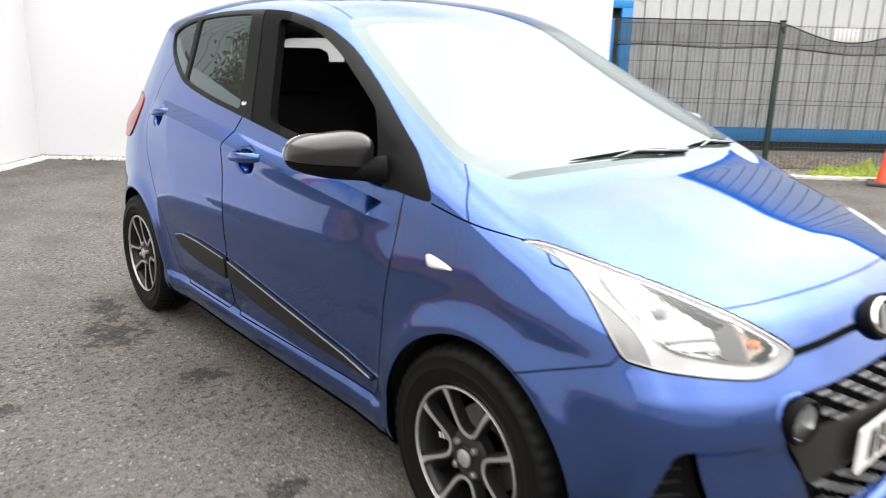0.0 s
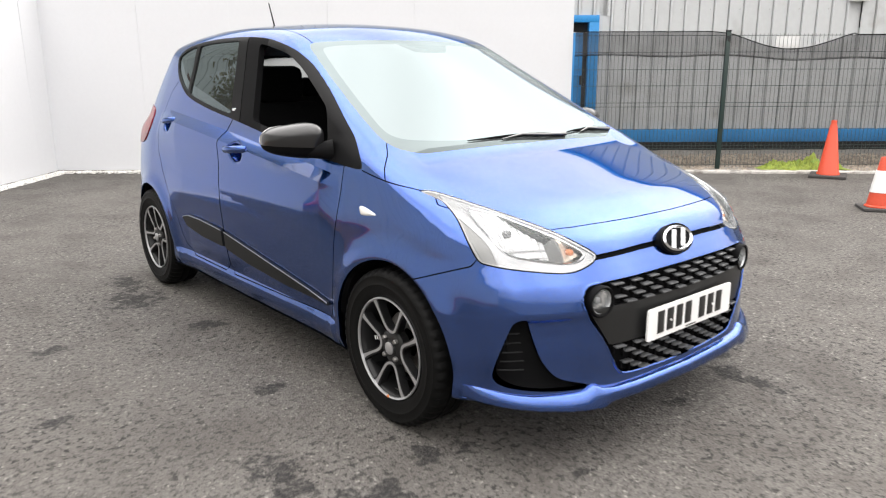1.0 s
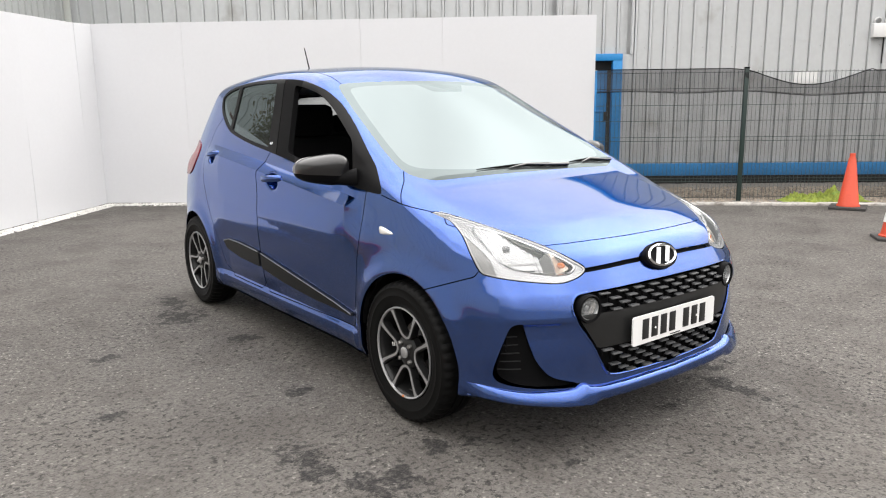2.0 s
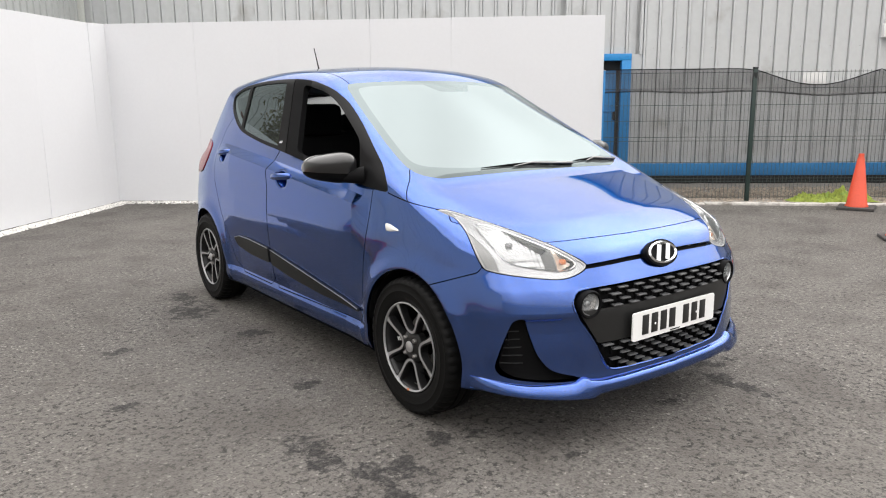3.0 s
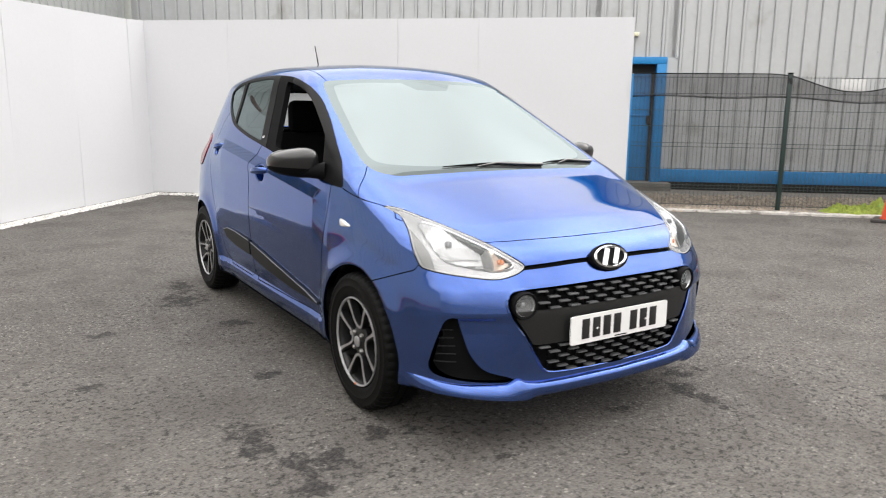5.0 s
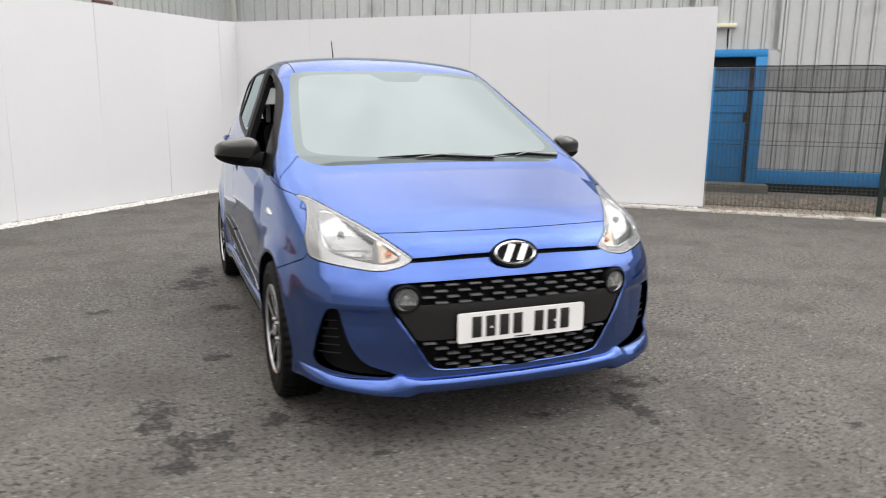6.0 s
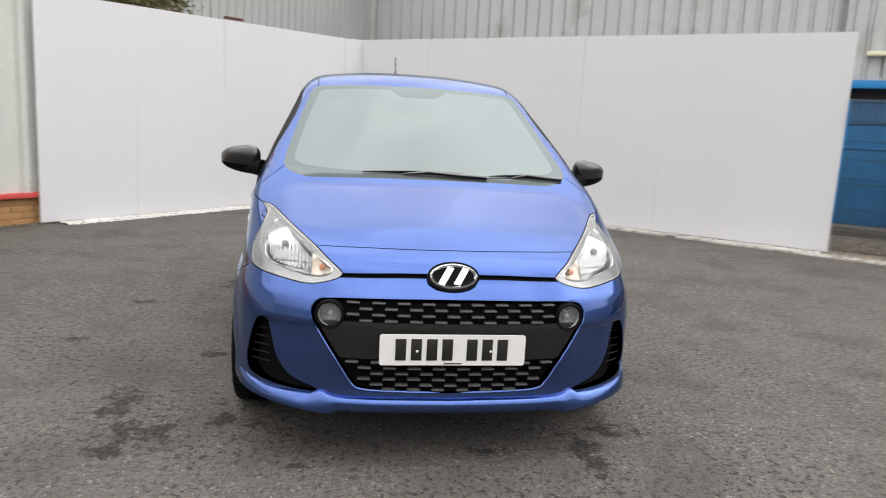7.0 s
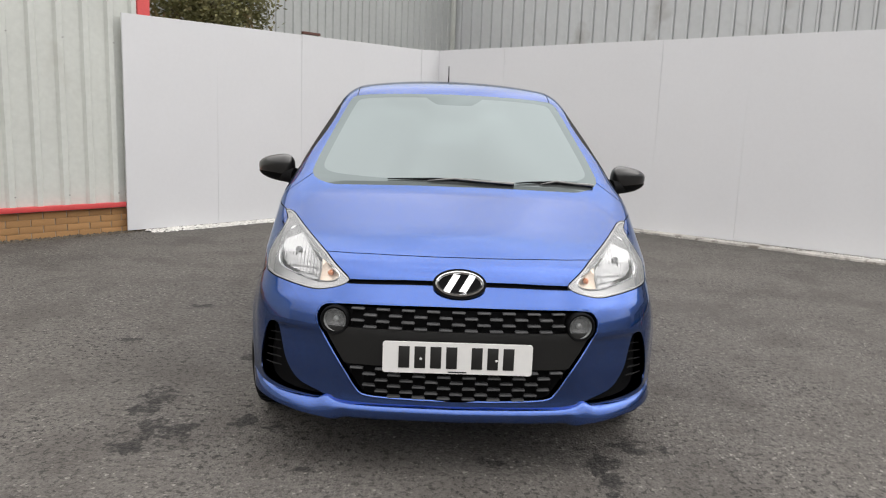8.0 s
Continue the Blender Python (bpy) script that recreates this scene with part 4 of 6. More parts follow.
def build_car():
    car = thing("hatchback_car", "blue metallic five-door hatchback parked with driver window open", "car")
    V, T, N = skin_mesh()
    M = split((V, T, N), -V[:, 0])[0]
    M[0][np.abs(M[0][:, 0]) < 1e-4, 0] = 0
    # cut along both edges of the shoulder crease, so that it stays crisp
    lie = lambda m: over_crease(m[0][:, 1], m[0][:, 2])
    area = lambda m: np.maximum.reduce([0.6 - m[0][:, 0], 1.0 - m[0][:, 1], m[0][:, 1] - 3.0, np.abs(m[0][:, 2] - 0.93) - 0.17])
    near, M = split(M, area(M))
    below, near = split(near, lie(near))
    shelf, above = split(near, lie(near) - SHELF)
    creased = []
    for m, lo, hi in ((below, None, 0.0), (shelf, 0.0, SHELF), (above, SHELF, None)):
        step, o = np.zeros(len(m[0])), lie(m)
        if lo is not None:
            step += 0.005 * (o < lo + 0.004)
        if hi is not None:
            step -= 0.005 * (o > hi - 0.004)
        creased.append((m[0], m[1], form_normal(m[0] + step[:, None] * np.array([0, 0, 1]))))
    M = joined(M, *creased)
    sv = lambda m: m[0][:, [1, 2]]
    fv = lambda m: m[0][:, [0, 2]]
    tv = lambda m: m[0][:, [0, 1]]

    def take(m, fn):
        return split(m, fn(m))

    def both(name, m, material, label="", **kw):
        return [skin_part(name, q, material, car, label, **kw) for q in (m, flipped(m))]

    def whole(name, m, material, label="", **kw):
        return skin_part(name, joined(m, flipped(m)), material, car, label, **kw)

    # underside
    under, M = take(M, lambda m: np.maximum(m[0][:, 2] - 0.1995, 0.36 - m[0][:, 1]))
    whole("underbody", under, SEAL, shift=0.004)
    # wheel openings
    for yc in (AXLE_F, AXLE_R):
        M = take(M, lambda m: np.maximum(np.hypot(m[0][:, 1] - yc, m[0][:, 2] - WHEEL_R) - ARCH_R, 0.5 - m[0][:, 0]))[1]

    # windscreen, its black border and the scuttle below it
    SCREEN = [(-0.2, 0.93), (0.35, 0.945), (0.56, 0.962), (0.640, 0.985), (0.658, 1.03), (0.560, 1.350), (0.536, 1.381), (0.48, 1.389), (0.30, 1.399), (-0.2, 1.405)]
    base_line = smooth_curve((0.0, 0.792), (0.3, 0.800), (0.5, 0.812), (0.62, 0.822), (0.75, 0.838))
    screen, M = take(M, lambda m: np.maximum.reduce([outline(fv(m), SCREEN), m[0][:, 1] - 1.9, base_line(m[0][:, 0]) - m[0][:, 1]]))
    scuttle, screen = take(screen, lambda m: m[0][:, 1] - base_line(m[0][:, 0]) - 0.026 + 0.026 * np.clip((m[0][:, 0] - 0.5) / 0.15, 0, 1))
    CLEAR = [(-0.2, 0.985), (0.35, 0.995), (0.55, 1.006), (0.602, 1.022), (0.610, 1.055), (0.520, 1.345), (0.490, 1.366), (0.3, 1.379), (-0.2, 1.385)]
    PATCH = [(-0.2, 1.42), (-0.2, 1.342), (0.085, 1.342), (0.105, 1.352), (0.15, 1.38), (0.15, 1.42)]
    clear, border = take(screen, lambda m: np.maximum(outline(fv(m), CLEAR), -outline(fv(m), PATCH, 1)))
    whole("windscreen", clear, GLASS, "windscreen reflecting the overcast sky").visible_shadow = False
    whole("windscreen_border", border, FRIT, "black printed windscreen border")
    whole("scuttle_panel", scuttle, SCUTTLE, "glossy dark scuttle strip below the glass")

    # side windows: black surround with the panes let into it
    SURROUND = [(0.868, 0.915), (0.985, 1.012), (1.118, 1.091), (1.315, 1.202), (1.506, 1.303), (1.667, 1.367), (1.91, 1.412), (2.18, 1.428), (2.57, 1.426), (2.875, 1.396), (3.02, 1.345), (2.941, 1.251), (2.769, 1.168), (2.643, 1.124), (2.328, 1.075), (1.988, 1.037), (1.683, 1.000), (1.3, 0.955), (0.953, 0.915)]
    dlo, M = take(M, lambda m: np.maximum(outline(sv(m), SURROUND, 2), cabin_side(m[0][:, 2]) + cabin_plan(m[0][:, 1]) - 0.040 - m[0][:, 0]))
    lean = lambda m, y, k: m[0][:, 1] - y - k * (m[0][:, 2] - 1.06)
    inset = lambda m, d: outline(sv(m), SURROUND, 2) + d
    opening, dlo = take(dlo, lambda m: most(most(inset(m, 0.028), -lean(m, 1.185, 0.62) * 0.85, 0.02), lean(m, 1.815, 0.50) * 0.9, 0.03))
    pane, dlo = take(dlo, lambda m: most(most(inset(m, 0.018), -lean(m, 2.055, 0.46), 0.02), lean(m, 2.625, 0.22), 0.015))
    quarter, dlo = take(dlo, lambda m: most(inset(m, 0.016), -lean(m, 2.655, 0.26), 0.01))
    # the bright belt strip along the window foot
    behind, dlo = take(dlo, lambda m: -lean(m, 1.945, 0.48))
    groove, behind = take(behind, lambda m: lean(m, 1.953, 0.48))
    jamb, dlo = take(dlo, lambda m: -lean(m, 1.73, 0.5))
    both("door_frame", jamb, SEAL, "matt black door frame", rim=0.03)
    both("window_surround", dlo, PILLAR_BLACK, "black window surround", rim=0.03)
    both("pillar_groove", groove, SEAL, shift=-0.010)
    both("pillar_trim", behind, PILLAR_BLACK, "satin black pillar trim", rim=0.03)
    for name, m in (("rear_door_glass", pane), ("quarter_glass", quarter)):
        for q in both(name, m, GLASS_TINT, "dark tinted glass", shift=-0.006):
            q.visible_shadow = False
    skin_part("front_door_glass", moved(opening, -0.006), GLASS, car, "closed passenger window").visible_shadow = False

    # front lamps, grille mouth, bumper pockets and the slot under the bonnet
    ahead = lambda m, y: m[0][:, 1] - y
    LAMP = [(0.385, 0.686), (0.44, 0.726), (0.487, 0.762), (0.56, 0.804), (0.635, 0.845), (0.672, 0.864), (0.702, 0.869), (0.735, 0.862), (0.765, 0.80), (0.768, 0.735), (0.752, 0.69), (0.715, 0.666), (0.60, 0.648), (0.51, 0.638), (0.44, 0.652), (0.398, 0.668)]
    LAMP_MOUTH = [(0.424, 0.690), (0.462, 0.718), (0.515, 0.752), (0.60, 0.808), (0.640, 0.822), (0.664, 0.808), (0.676, 0.755), (0.671, 0.712), (0.645, 0.692), (0.58, 0.677), (0.505, 0.664), (0.445, 0.671)]
    MOUTH = [(-0.2, 0.613), (0.25, 0.609), (0.42, 0.606), (0.476, 0.600), (0.500, 0.560), (0.486, 0.510), (0.41, 0.395), (0.352, 0.300), (0.325, 0.281), (0.2, 0.275), (-0.2, 0.273)]
    POCKET = [(0.655, 0.512), (0.690, 0.508), (0.710, 0.46), (0.728, 0.38), (0.735, 0.31), (0.715, 0.284), (0.62, 0.268), (0.50, 0.262), (0.438, 0.268), (0.50, 0.284), (0.575, 0.308), (0.620, 0.37), (0.640, 0.45)]
    SLOT = [(-0.2, 0.694), (0.2, 0.690), (0.40, 0.683), (0.40, 0.668), (0.2, 0.674), (-0.2, 0.678)]
    # the lamp's rear edge leans back along the wing
    lamp_rear = smooth_curve((0.60, 0.262), (0.675, 0.311), (0.694, 0.328), (0.732, 0.362), (0.776, 0.416), (0.808, 0.468), (0.836, 0.528), (0.856, 0.594), (0.88, 0.68))

    def lamp_edge(q):
        p = np.abs(q[0])
        return np.maximum(outline(p[:, [0, 2]], LAMP, 2), 0.7 * (p[:, 1] - lamp_rear(p[:, 2])))
    lamp, M = take(M, lambda m: np.maximum(lamp_edge(m), ahead(m, 0.75)))
    lamp, band = take(lamp, lambda m: even(m, lamp_edge(m)) + 0.005)
    both("lamp_gap", band, SEAL, shift=-0.006)
    mouth, M = take(M, lambda m: np.maximum(outline(fv(m), MOUTH, 2), ahead(m, 0.5)))
    pocket, M = take(M, lambda m: np.maximum(outline(fv(m), POCKET, 2), ahead(m, 0.5)))
    slot, M = take(M, lambda m: np.maximum(outline(fv(m), SLOT, 0), ahead(m, 0.4)))
    whole("bonnet_slot", slot, SEAL, shift=-0.018)
    both("bumper_pocket", pocket, BLACK_PLASTIC, "black bumper pocket with slats", shift=-0.045, rim=-0.043)

    # rear screen
    BACK = [(-0.3, 1.385), (0.40, 1.372), (0.50, 1.34), (0.545, 1.15), (0.52, 1.115), (-0.3, 1.10)]
    rear_glass, M = take(M, lambda m: np.maximum(outline(fv(m), BACK, 2), 2.98 - m[0][:, 1]))
    whole("rear_screen", rear_glass, GLASS_REAR, "lightly tinted rear screen").visible_shadow = False
    # red rear lamps
    TAIL = [(3.17, 1.055), (3.40, 1.07), (3.75, 1.0), (3.75, 0.84), (3.30, 0.84), (3.22, 0.86), (3.15, 0.91), (3.13, 0.98)]
    tail, M = take(M, lambda m: np.maximum(outline(sv(m), TAIL, 2), 0.4 - m[0][:, 0]))
    both("tail_lamp", tail, RED_LENS, "red tail lamp", shift=0.005, rim=0.02)

    # shut lines, then the painted panels they part
    BON = [(-0.2, 0.180), (-0.1, 0.174), (0.0, 0.172), (0.1, 0.174), (0.18, 0.179), (0.25, 0.185), (0.32, 0.194), (0.40, 0.207), (0.485, 0.229), (0.60, 0.28), (0.70, 0.50), (0.73, 0.575), (0.84, 0.575), (0.80, 0.70), (0.744, 0.785), (0.692, 0.837), (0.65, 0.90), (-0.2, 0.90)]
    bon = lambda m: np.maximum.reduce([outline(tv(m), BON, 0), 0.72 - m[0][:, 2], (wing_line(m[0][:, 1]) - m[0][:, 2]) * 0.94])
    FD = [(0.985, 0.98), (0.994, 0.89), (1.035, 0.60), (1.065, 0.36), (1.10, 0.305), (1.5, 0.296), (2.00, 0.290), (2.046, 0.33), (2.056, 0.5), (2.062, 0.93), (2.00, 1.06), (1.5, 1.03)]
    RD = [(2.004, 1.065), (2.066, 0.93), (2.060, 0.5), (2.050, 0.33), (2.10, 0.291), (2.50, 0.291), (2.605, 0.34), (2.68, 0.50), (2.82, 0.67), (2.93, 0.82), (2.965, 1.0), (2.94, 1.14), (2.86, 1.22), (2.6, 1.15), (2.3, 1.09)]
    flankonly = lambda m: 0.55 - m[0][:, 0]
    fd = lambda m: np.maximum(outline(sv(m), FD, 0), flankonly(m))
    rd = lambda m: np.maximum(outline(sv(m), RD, 0), flankonly(m))
    bumper = lambda m: np.maximum((m[0][:, 2] - (0.652 - 0.36 * (m[0][:, 1] - 0.36) + 1.6 * np.clip(0.33 - m[0][:, 1], 0, 1))) * 0.9, m[0][:, 1] - 0.66)
    w = 0.0022

    def seam(m, f, region):
        """A narrow band along f = 0 inside a region, and the rest of the surface."""
        near, rest = take(m, region)
        lo, hi = take(near, lambda q: even(q, f(q)) - w)
        band, lo = take(lo, lambda q: -even(q, f(q)) - w)
        return band, joined(rest, lo, hi)

    def panel(m, f):
        piece, m = take(m, lambda q: even(q, f(q)) + w)
        band, m = take(m, lambda q: even(q, f(q)) - w)
        return piece, band, m
    piece, band, M = panel(M, bon)
    whole("bonnet", piece, PAINT, "blue metallic bonnet", rim=0.012)
    ahead_gap, side_gap = take(band, lambda m: m[0][:, 1] - 0.42)
    whole("bonnet_gap", ahead_gap, SEAL, shift=-0.006)
    both("bonnet_gap", side_gap, SEAL, shift=-0.006)
    piece, band, M = panel(M, bumper)
    whole("front_bumper", piece, PAINT, "blue metallic front bumper", rim=0.006)
    both("bumper_gap", band, SEAL, shift=-0.006)
    fdoor, band, M = panel(M, fd)
    both("door_gap", band, SEAL, shift=-0.006)
    rdoor, band, M = panel(M, rd)
    both("door_gap", band, SEAL, shift=-0.006)
    band, M = seam(M, lambda m: (m[0][:, 2] - wing_line(m[0][:, 1])) * 0.94, lambda m: np.maximum.reduce([0.6 - m[0][:, 0], 0.70 - m[0][:, 1], m[0][:, 1] - 0.885]))
    both("pillar_gap", band, SEAL, shift=-0.006)
    band, M = seam(M, lambda m: m[0][:, 0] - 0.522 + 0.03 * np.clip(m[0][:, 1] - 2.2, 0, 1), lambda m: np.maximum.reduce([1.30 - m[0][:, 2], 1.57 - m[0][:, 1], m[0][:, 1] - 3.15]))
    both("roof_ditch", band, SEAL, shift=-0.006)
    wing, M = take(M, lambda m: np.maximum(m[0][:, 1] - 1.09, m[0][:, 2] - wing_line(m[0][:, 1])))
    both("front_door", fdoor, PAINT, rim=0.012)
    both("rear_door", rdoor, PAINT, rim=0.012)
    both("front_wing", wing, PAINT, rim=0.014)
    whole("body_shell", M, PAINT, "blue roof, pillars and rear quarters", rim=0.014)
    # dark lining inside the cabin
    inner = [take(m, lambda q: 0.95 - q[0][:, 1])[0] for m in (fdoor, rdoor, M)]
    lining = moved(joined(*inner), -0.022)
    pale, dark = take(lining, lambda m: 1.285 - m[0][:, 2])
    whole("cabin_lining", (dark[0], dark[1][:, ::-1], -dark[2]), LINING)
    whole("headlining", (pale[0], pale[1][:, ::-1], -pale[2]), HEADLINING, "pale grey headlining")

    # black door mouldings, proud of the doors, with a bright upper edge
    flat = lambda m: 0.6 - m[0][:, 0]
    for door, poly in ((rdoor, [(2.575, 0.500), (2.48, 0.520), (2.33, 0.520), (2.072, 0.505), (2.072, 0.420), (2.33, 0.428), (2.53, 0.455)]),
                       (fdoor, [(2.042, 0.502), (1.75, 0.462), (1.40, 0.412), (1.10, 0.368), (1.10, 0.356), (1.45, 0.360), (1.80, 0.384), (2.042, 0.417)])):
        m, _ = take(door, lambda q: np.maximum(outline(sv(q), poly, 0), flat(q)))
        both("door_moulding", m, SATIN_GREY, "black door moulding with bright edge", shift=0.011, rim=0.012)
        e, _ = take(m, lambda q: seam_distance(sv(q), poly[:4]) - 0.0035)
        both("moulding_edge", e, LAMP_GREY, "thin bright moulding edge", shift=0.0135, rim=0.004)

    for side in (1, -1):
        # headlamp: deep silver housing, bowl reflector, amber bulb pod and clear lens
        m = lamp if side > 0 else flipped(lamp)
        head = skin_part("headlamp", m, LENS, car, "clear headlamp with chrome reflector and amber indicator", shift=0.004)
        head.visible_shadow = False
        xz = lambda q: q[0][:, [0, 2]] * np.array([side, 1])
        frame_m, mouth_m = split(m, -outline(xz(m), LAMP_MOUTH, 2))
        strip_m, frame_m = split(frame_m, 0.697 - 0.55 * np.maximum(xz(frame_m)[:, 1] - 0.815, 0) - xz(frame_m)[:, 0])
        skin_part("lamp_housing", moved(mouth_m, -0.070), LAMP_GREY, head, "silver lamp housing", rim=-0.062)
        skin_part("lamp_bezel", frame_m, LAMP_BEZEL, head, "broad pale silver lamp bezel", shift=-0.007, rim=0.012)
        skin_part("lamp_side_strip", strip_m, LAMP_STRIP, head, "grey frosted strip along the lamp edge", shift=-0.011)
        ring = split(m, -even(m, lamp_edge(m)) - 0.009)[0]
        skin_part("lamp_edge", ring, LAMP_WHITE, head, "pale outer lamp edge", shift=-0.002, rim=0.010)
        lamp_inside(head, side, LAMP_MOUTH)
        # wheels
        wheel(car, side, AXLE_F, 89)
        wheel(car, side, AXLE_R, 64)

        # door mirror on its sail panel
        verts, faces = [], []
        nu, nv = 28, 16
        for j in range(nv + 1):
            b = math.pi * (j / nv - 0.5)
            for i in range(nu):
                a = 2 * math.pi * i / nu
                cx, cy, cz = math.cos(a) * math.cos(b), math.sin(a) * math.cos(b), math.sin(b)
                sq = lambda t, p: math.copysign(abs(t) ** p, t)
                x, y, z = sq(cx, 0.74), sq(cy, 0.80), sq(cz, 0.66)
                if y > 0:
                    y *= 0.42
                verts.append((side * (0.873 + 0.098 * x), 1.215 + 0.05 * x + 0.086 * y - 0.012 * z, 1.004 + (0.063 - 0.017 * x) * z))
        for j in range(nv):
            faces += [(j * nu + i, j * nu + (i + 1) % nu, (j + 1) * nu + (i + 1) % nu, (j + 1) * nu + i) for i in range(nu)]
        low = [f for f in faces if sum(verts[i][2] - 1.004 for i in f) / 4 < -0.020]
        shell = Geo().add(verts, [f for f in faces if f not in set(low)])
        mir = part("door_mirror", shell, MIRROR_BLACK, car, "gloss black door mirror")
        skirt = Geo().add([(x, y, z - 0.002) for x, y, z in verts], low)
        skirt.v = [(side * (0.873 + (abs(x) - 0.873) * 1.02), y - 0.003 * (y < 1.21), z) for x, y, z in skirt.v]
        part("mirror_base", skirt, BLACK_PLASTIC, mir, "matt black mirror underside")
        arm = Geo().tube([(side * 0.760, 1.10, 0.968), (side * 0.79, 1.115, 0.968), (side * 0.825, 1.145, 0.964), (side * 0.853, 1.185, 0.960)], [0.042, 0.034, 0.026, 0.022], 14)
        part("mirror_arm", arm, BLACK_PLASTIC, mir)
        mg = Geo().lathe([(0.0, 0.0), (0.076, 0.0), (0.076, 0.003), (0.0, 0.003)], 32)
        mg.v = [(side * (0.885 + x), 1.268 + 0.5 * x - z, 1.002 + 0.74 * y) for x, y, z in mg.v]
        part("mirror_glass", mg, MIRROR, mir, "mirror glass")

        # small bright emblem at the foot of the door pillar
        xe = skin_x(2.035, 1.085)
        part("pillar_emblem", Geo().box(-0.002, 0.003, -0.016, 0.016, -0.007, 0.007, 0.002).mesh("pillar_emblem"), CHROME, car, "small bright pillar emblem", at=pose(side * (xe + 0.001), 2.035, 1.085, 0, -22 * side, 0))

        # door handles: bowed pull bars
        for yc, zc in ((1.872, 0.910), (2.81, 0.993)):
            x0 = skin_x(yc + 0.11, zc)
            bar = Geo()
            path = [(side * (x0 - 0.01 + 0.036 * math.sin(math.pi * i / 12) ** 0.6), yc - 0.105 + 0.21 * i / 12, zc + 0.010 - 0.012 * i / 12) for i in range(13)]
            bar.tube(path, [0.010] + [0.0135] * 11 + [0.010], 10)
            bar.v = [(x, y, zc + (z - zc) * 1.25) for x, y, z in bar.v]
            part("door_handle", bar, PAINT, car, "body-coloured door handle")

        # side repeater
        rep = Geo()
        leaf = [(0.880, 0.780), (0.876, 0.787), (0.866, 0.788), (0.840, 0.784), (0.808, 0.776), (0.784, 0.768), (0.784, 0.764), (0.808, 0.760), (0.840, 0.756), (0.864, 0.756), (0.872, 0.762)]
        cy, cz = 0.838, 0.771
        for k, lift in ((1.0, -0.002), (0.96, 0.004), (0.6, 0.009)):
            rep.v += [(side * (skin_x(cy + k * (y - cy), cz + k * (z - cz)) + lift), cy + k * (y - cy), cz + k * (z - cz)) for y, z in leaf]
        n = len(leaf)
        rep.f = [(r * n + i, r * n + (i + 1) % n, (r + 1) * n + (i + 1) % n, (r + 1) * n + i) for r in range(2) for i in range(n)] + [tuple(range(2 * n, 3 * n))]
        part("side_repeater", rep, surf("clear_repeater_lens", (0.72, 0.70, 0.66), 0.15, coat=1.0) if side > 0 else bpy.data.materials["clear_repeater_lens"], car, "clear side indicator")

        # fog lamp in its ring
        aim = Matrix.Translation((side * 0.432, skin_y(0.43, 0.549) + 0.012, 0.549)) @ pose(0, 0, 0, 90, 0, side * 8)
        fog = part("fog_lamp", Geo().lathe([(0.050, -0.02), (0.053, 0.012), (0.049, 0.020), (0.043, 0.018), (0.040, 0.004), (0.040, -0.02)], 36, aim, close=True), BLACK_PLASTIC, car, "round fog lamp in a black ring")
        part("fog_bowl", Geo().lathe([(0.0, -0.012), (0.02, -0.010), (0.041, 0.002), (0.041, -0.002), (0.02, -0.016), (0.0, -0.018)], 28, aim), FOG_GREY, fog, "fog lamp reflector")
        part("fog_bulb_cap", Geo().lathe([(0.0, -0.012), (0.010, -0.012), (0.010, -0.004), (0.0, -0.001)], 14, aim), LAMP_GREY, fog)
        part("fog_rim", Geo().lathe([(0.0365, 0.004), (0.0400, 0.009), (0.0410, 0.012), (0.0395, 0.013), (0.0375, 0.010), (0.0355, 0.005)], 32, aim, close=True), LAMP_GREY, fog, "silver rim of the fog lamp")
        part("fog_lens", Geo().lathe([(0.0, 0.014), (0.022, 0.013), (0.041, 0.008), (0.041, 0.006), (0.0, 0.010)], 28, aim), LENS, fog, "clear fog lens").visible_shadow = False

        # slats in the bumper pocket
        for k in range(5):
            z = 0.335 + 0.030 * k
            pts = [(side * x, skin_y(x, z) + 0.030, z) for x in np.linspace(0.645 + 0.002 * k, 0.712 - 0.004 * k, 5)]
            part("pocket_slat", Geo().tube(pts, 0.0022, 6), POCKET_SLAT, car)

    # chin blade: a proud painted lip round the foot of the bumper, lowest at a small heel
    lip_low = smooth_curve((0.0, 0.205), (0.385, 0.203), (0.425, 0.190), (0.47, 0.194), (0.76, 0.226))
    ring = []
    for a in np.linspace(0, 61.5, 67):
        d = np.array([math.sin(radians(a)), -math.cos(radians(a))])
        rs = np.linspace(0.2, 1.3, 900)
        inside = body_form(rs * d[0], 0.75 + rs * d[1], np.full(900, 0.242)) < 0
        r = rs[np.argmin(inside)]
        ring.append((r * d[0], 0.75 + r * d[1]))
    ring = [(-x, y) for x, y in ring[:0:-1]] + ring
    blade = Geo()
    n = len(ring)
    for i, (x, y) in enumerate(ring):
        t = Vector(ring[min(i + 1, n - 1)]) - Vector(ring[max(i - 1, 0)])
        out = Vector((t.y, -t.x)).normalized()
        ax = abs(x)
        k = (1 - 0.55 * min(1, max(0, (ax - 0.55) / 0.2))) * min(1, (min(i, n - 1 - i) + 1) / 6)
        top, low = float(blade_edge(ax)), float(lip_low(ax))
        h = top - low
        # upright in the middle, a leaning facet outside the heel
        w = min(1, max(0, (ax - 0.40) / 0.05))
        upright = ((0.010, 0), (0.022, 0.10), (0.026, 0.34), (0.026, 0.70), (0.022, 0.88))
        leaning = ((0.006, 0), (0.016, 0.12), (0.025, 0.40), (0.031, 0.72), (0.031, 0.88))
        rows = [(-0.014, top + 0.004)] + [((a[0] + w * (b[0] - a[0])) * k, top - h * (a[1] + w * (b[1] - a[1]))) for a, b in zip(upright, leaning)]
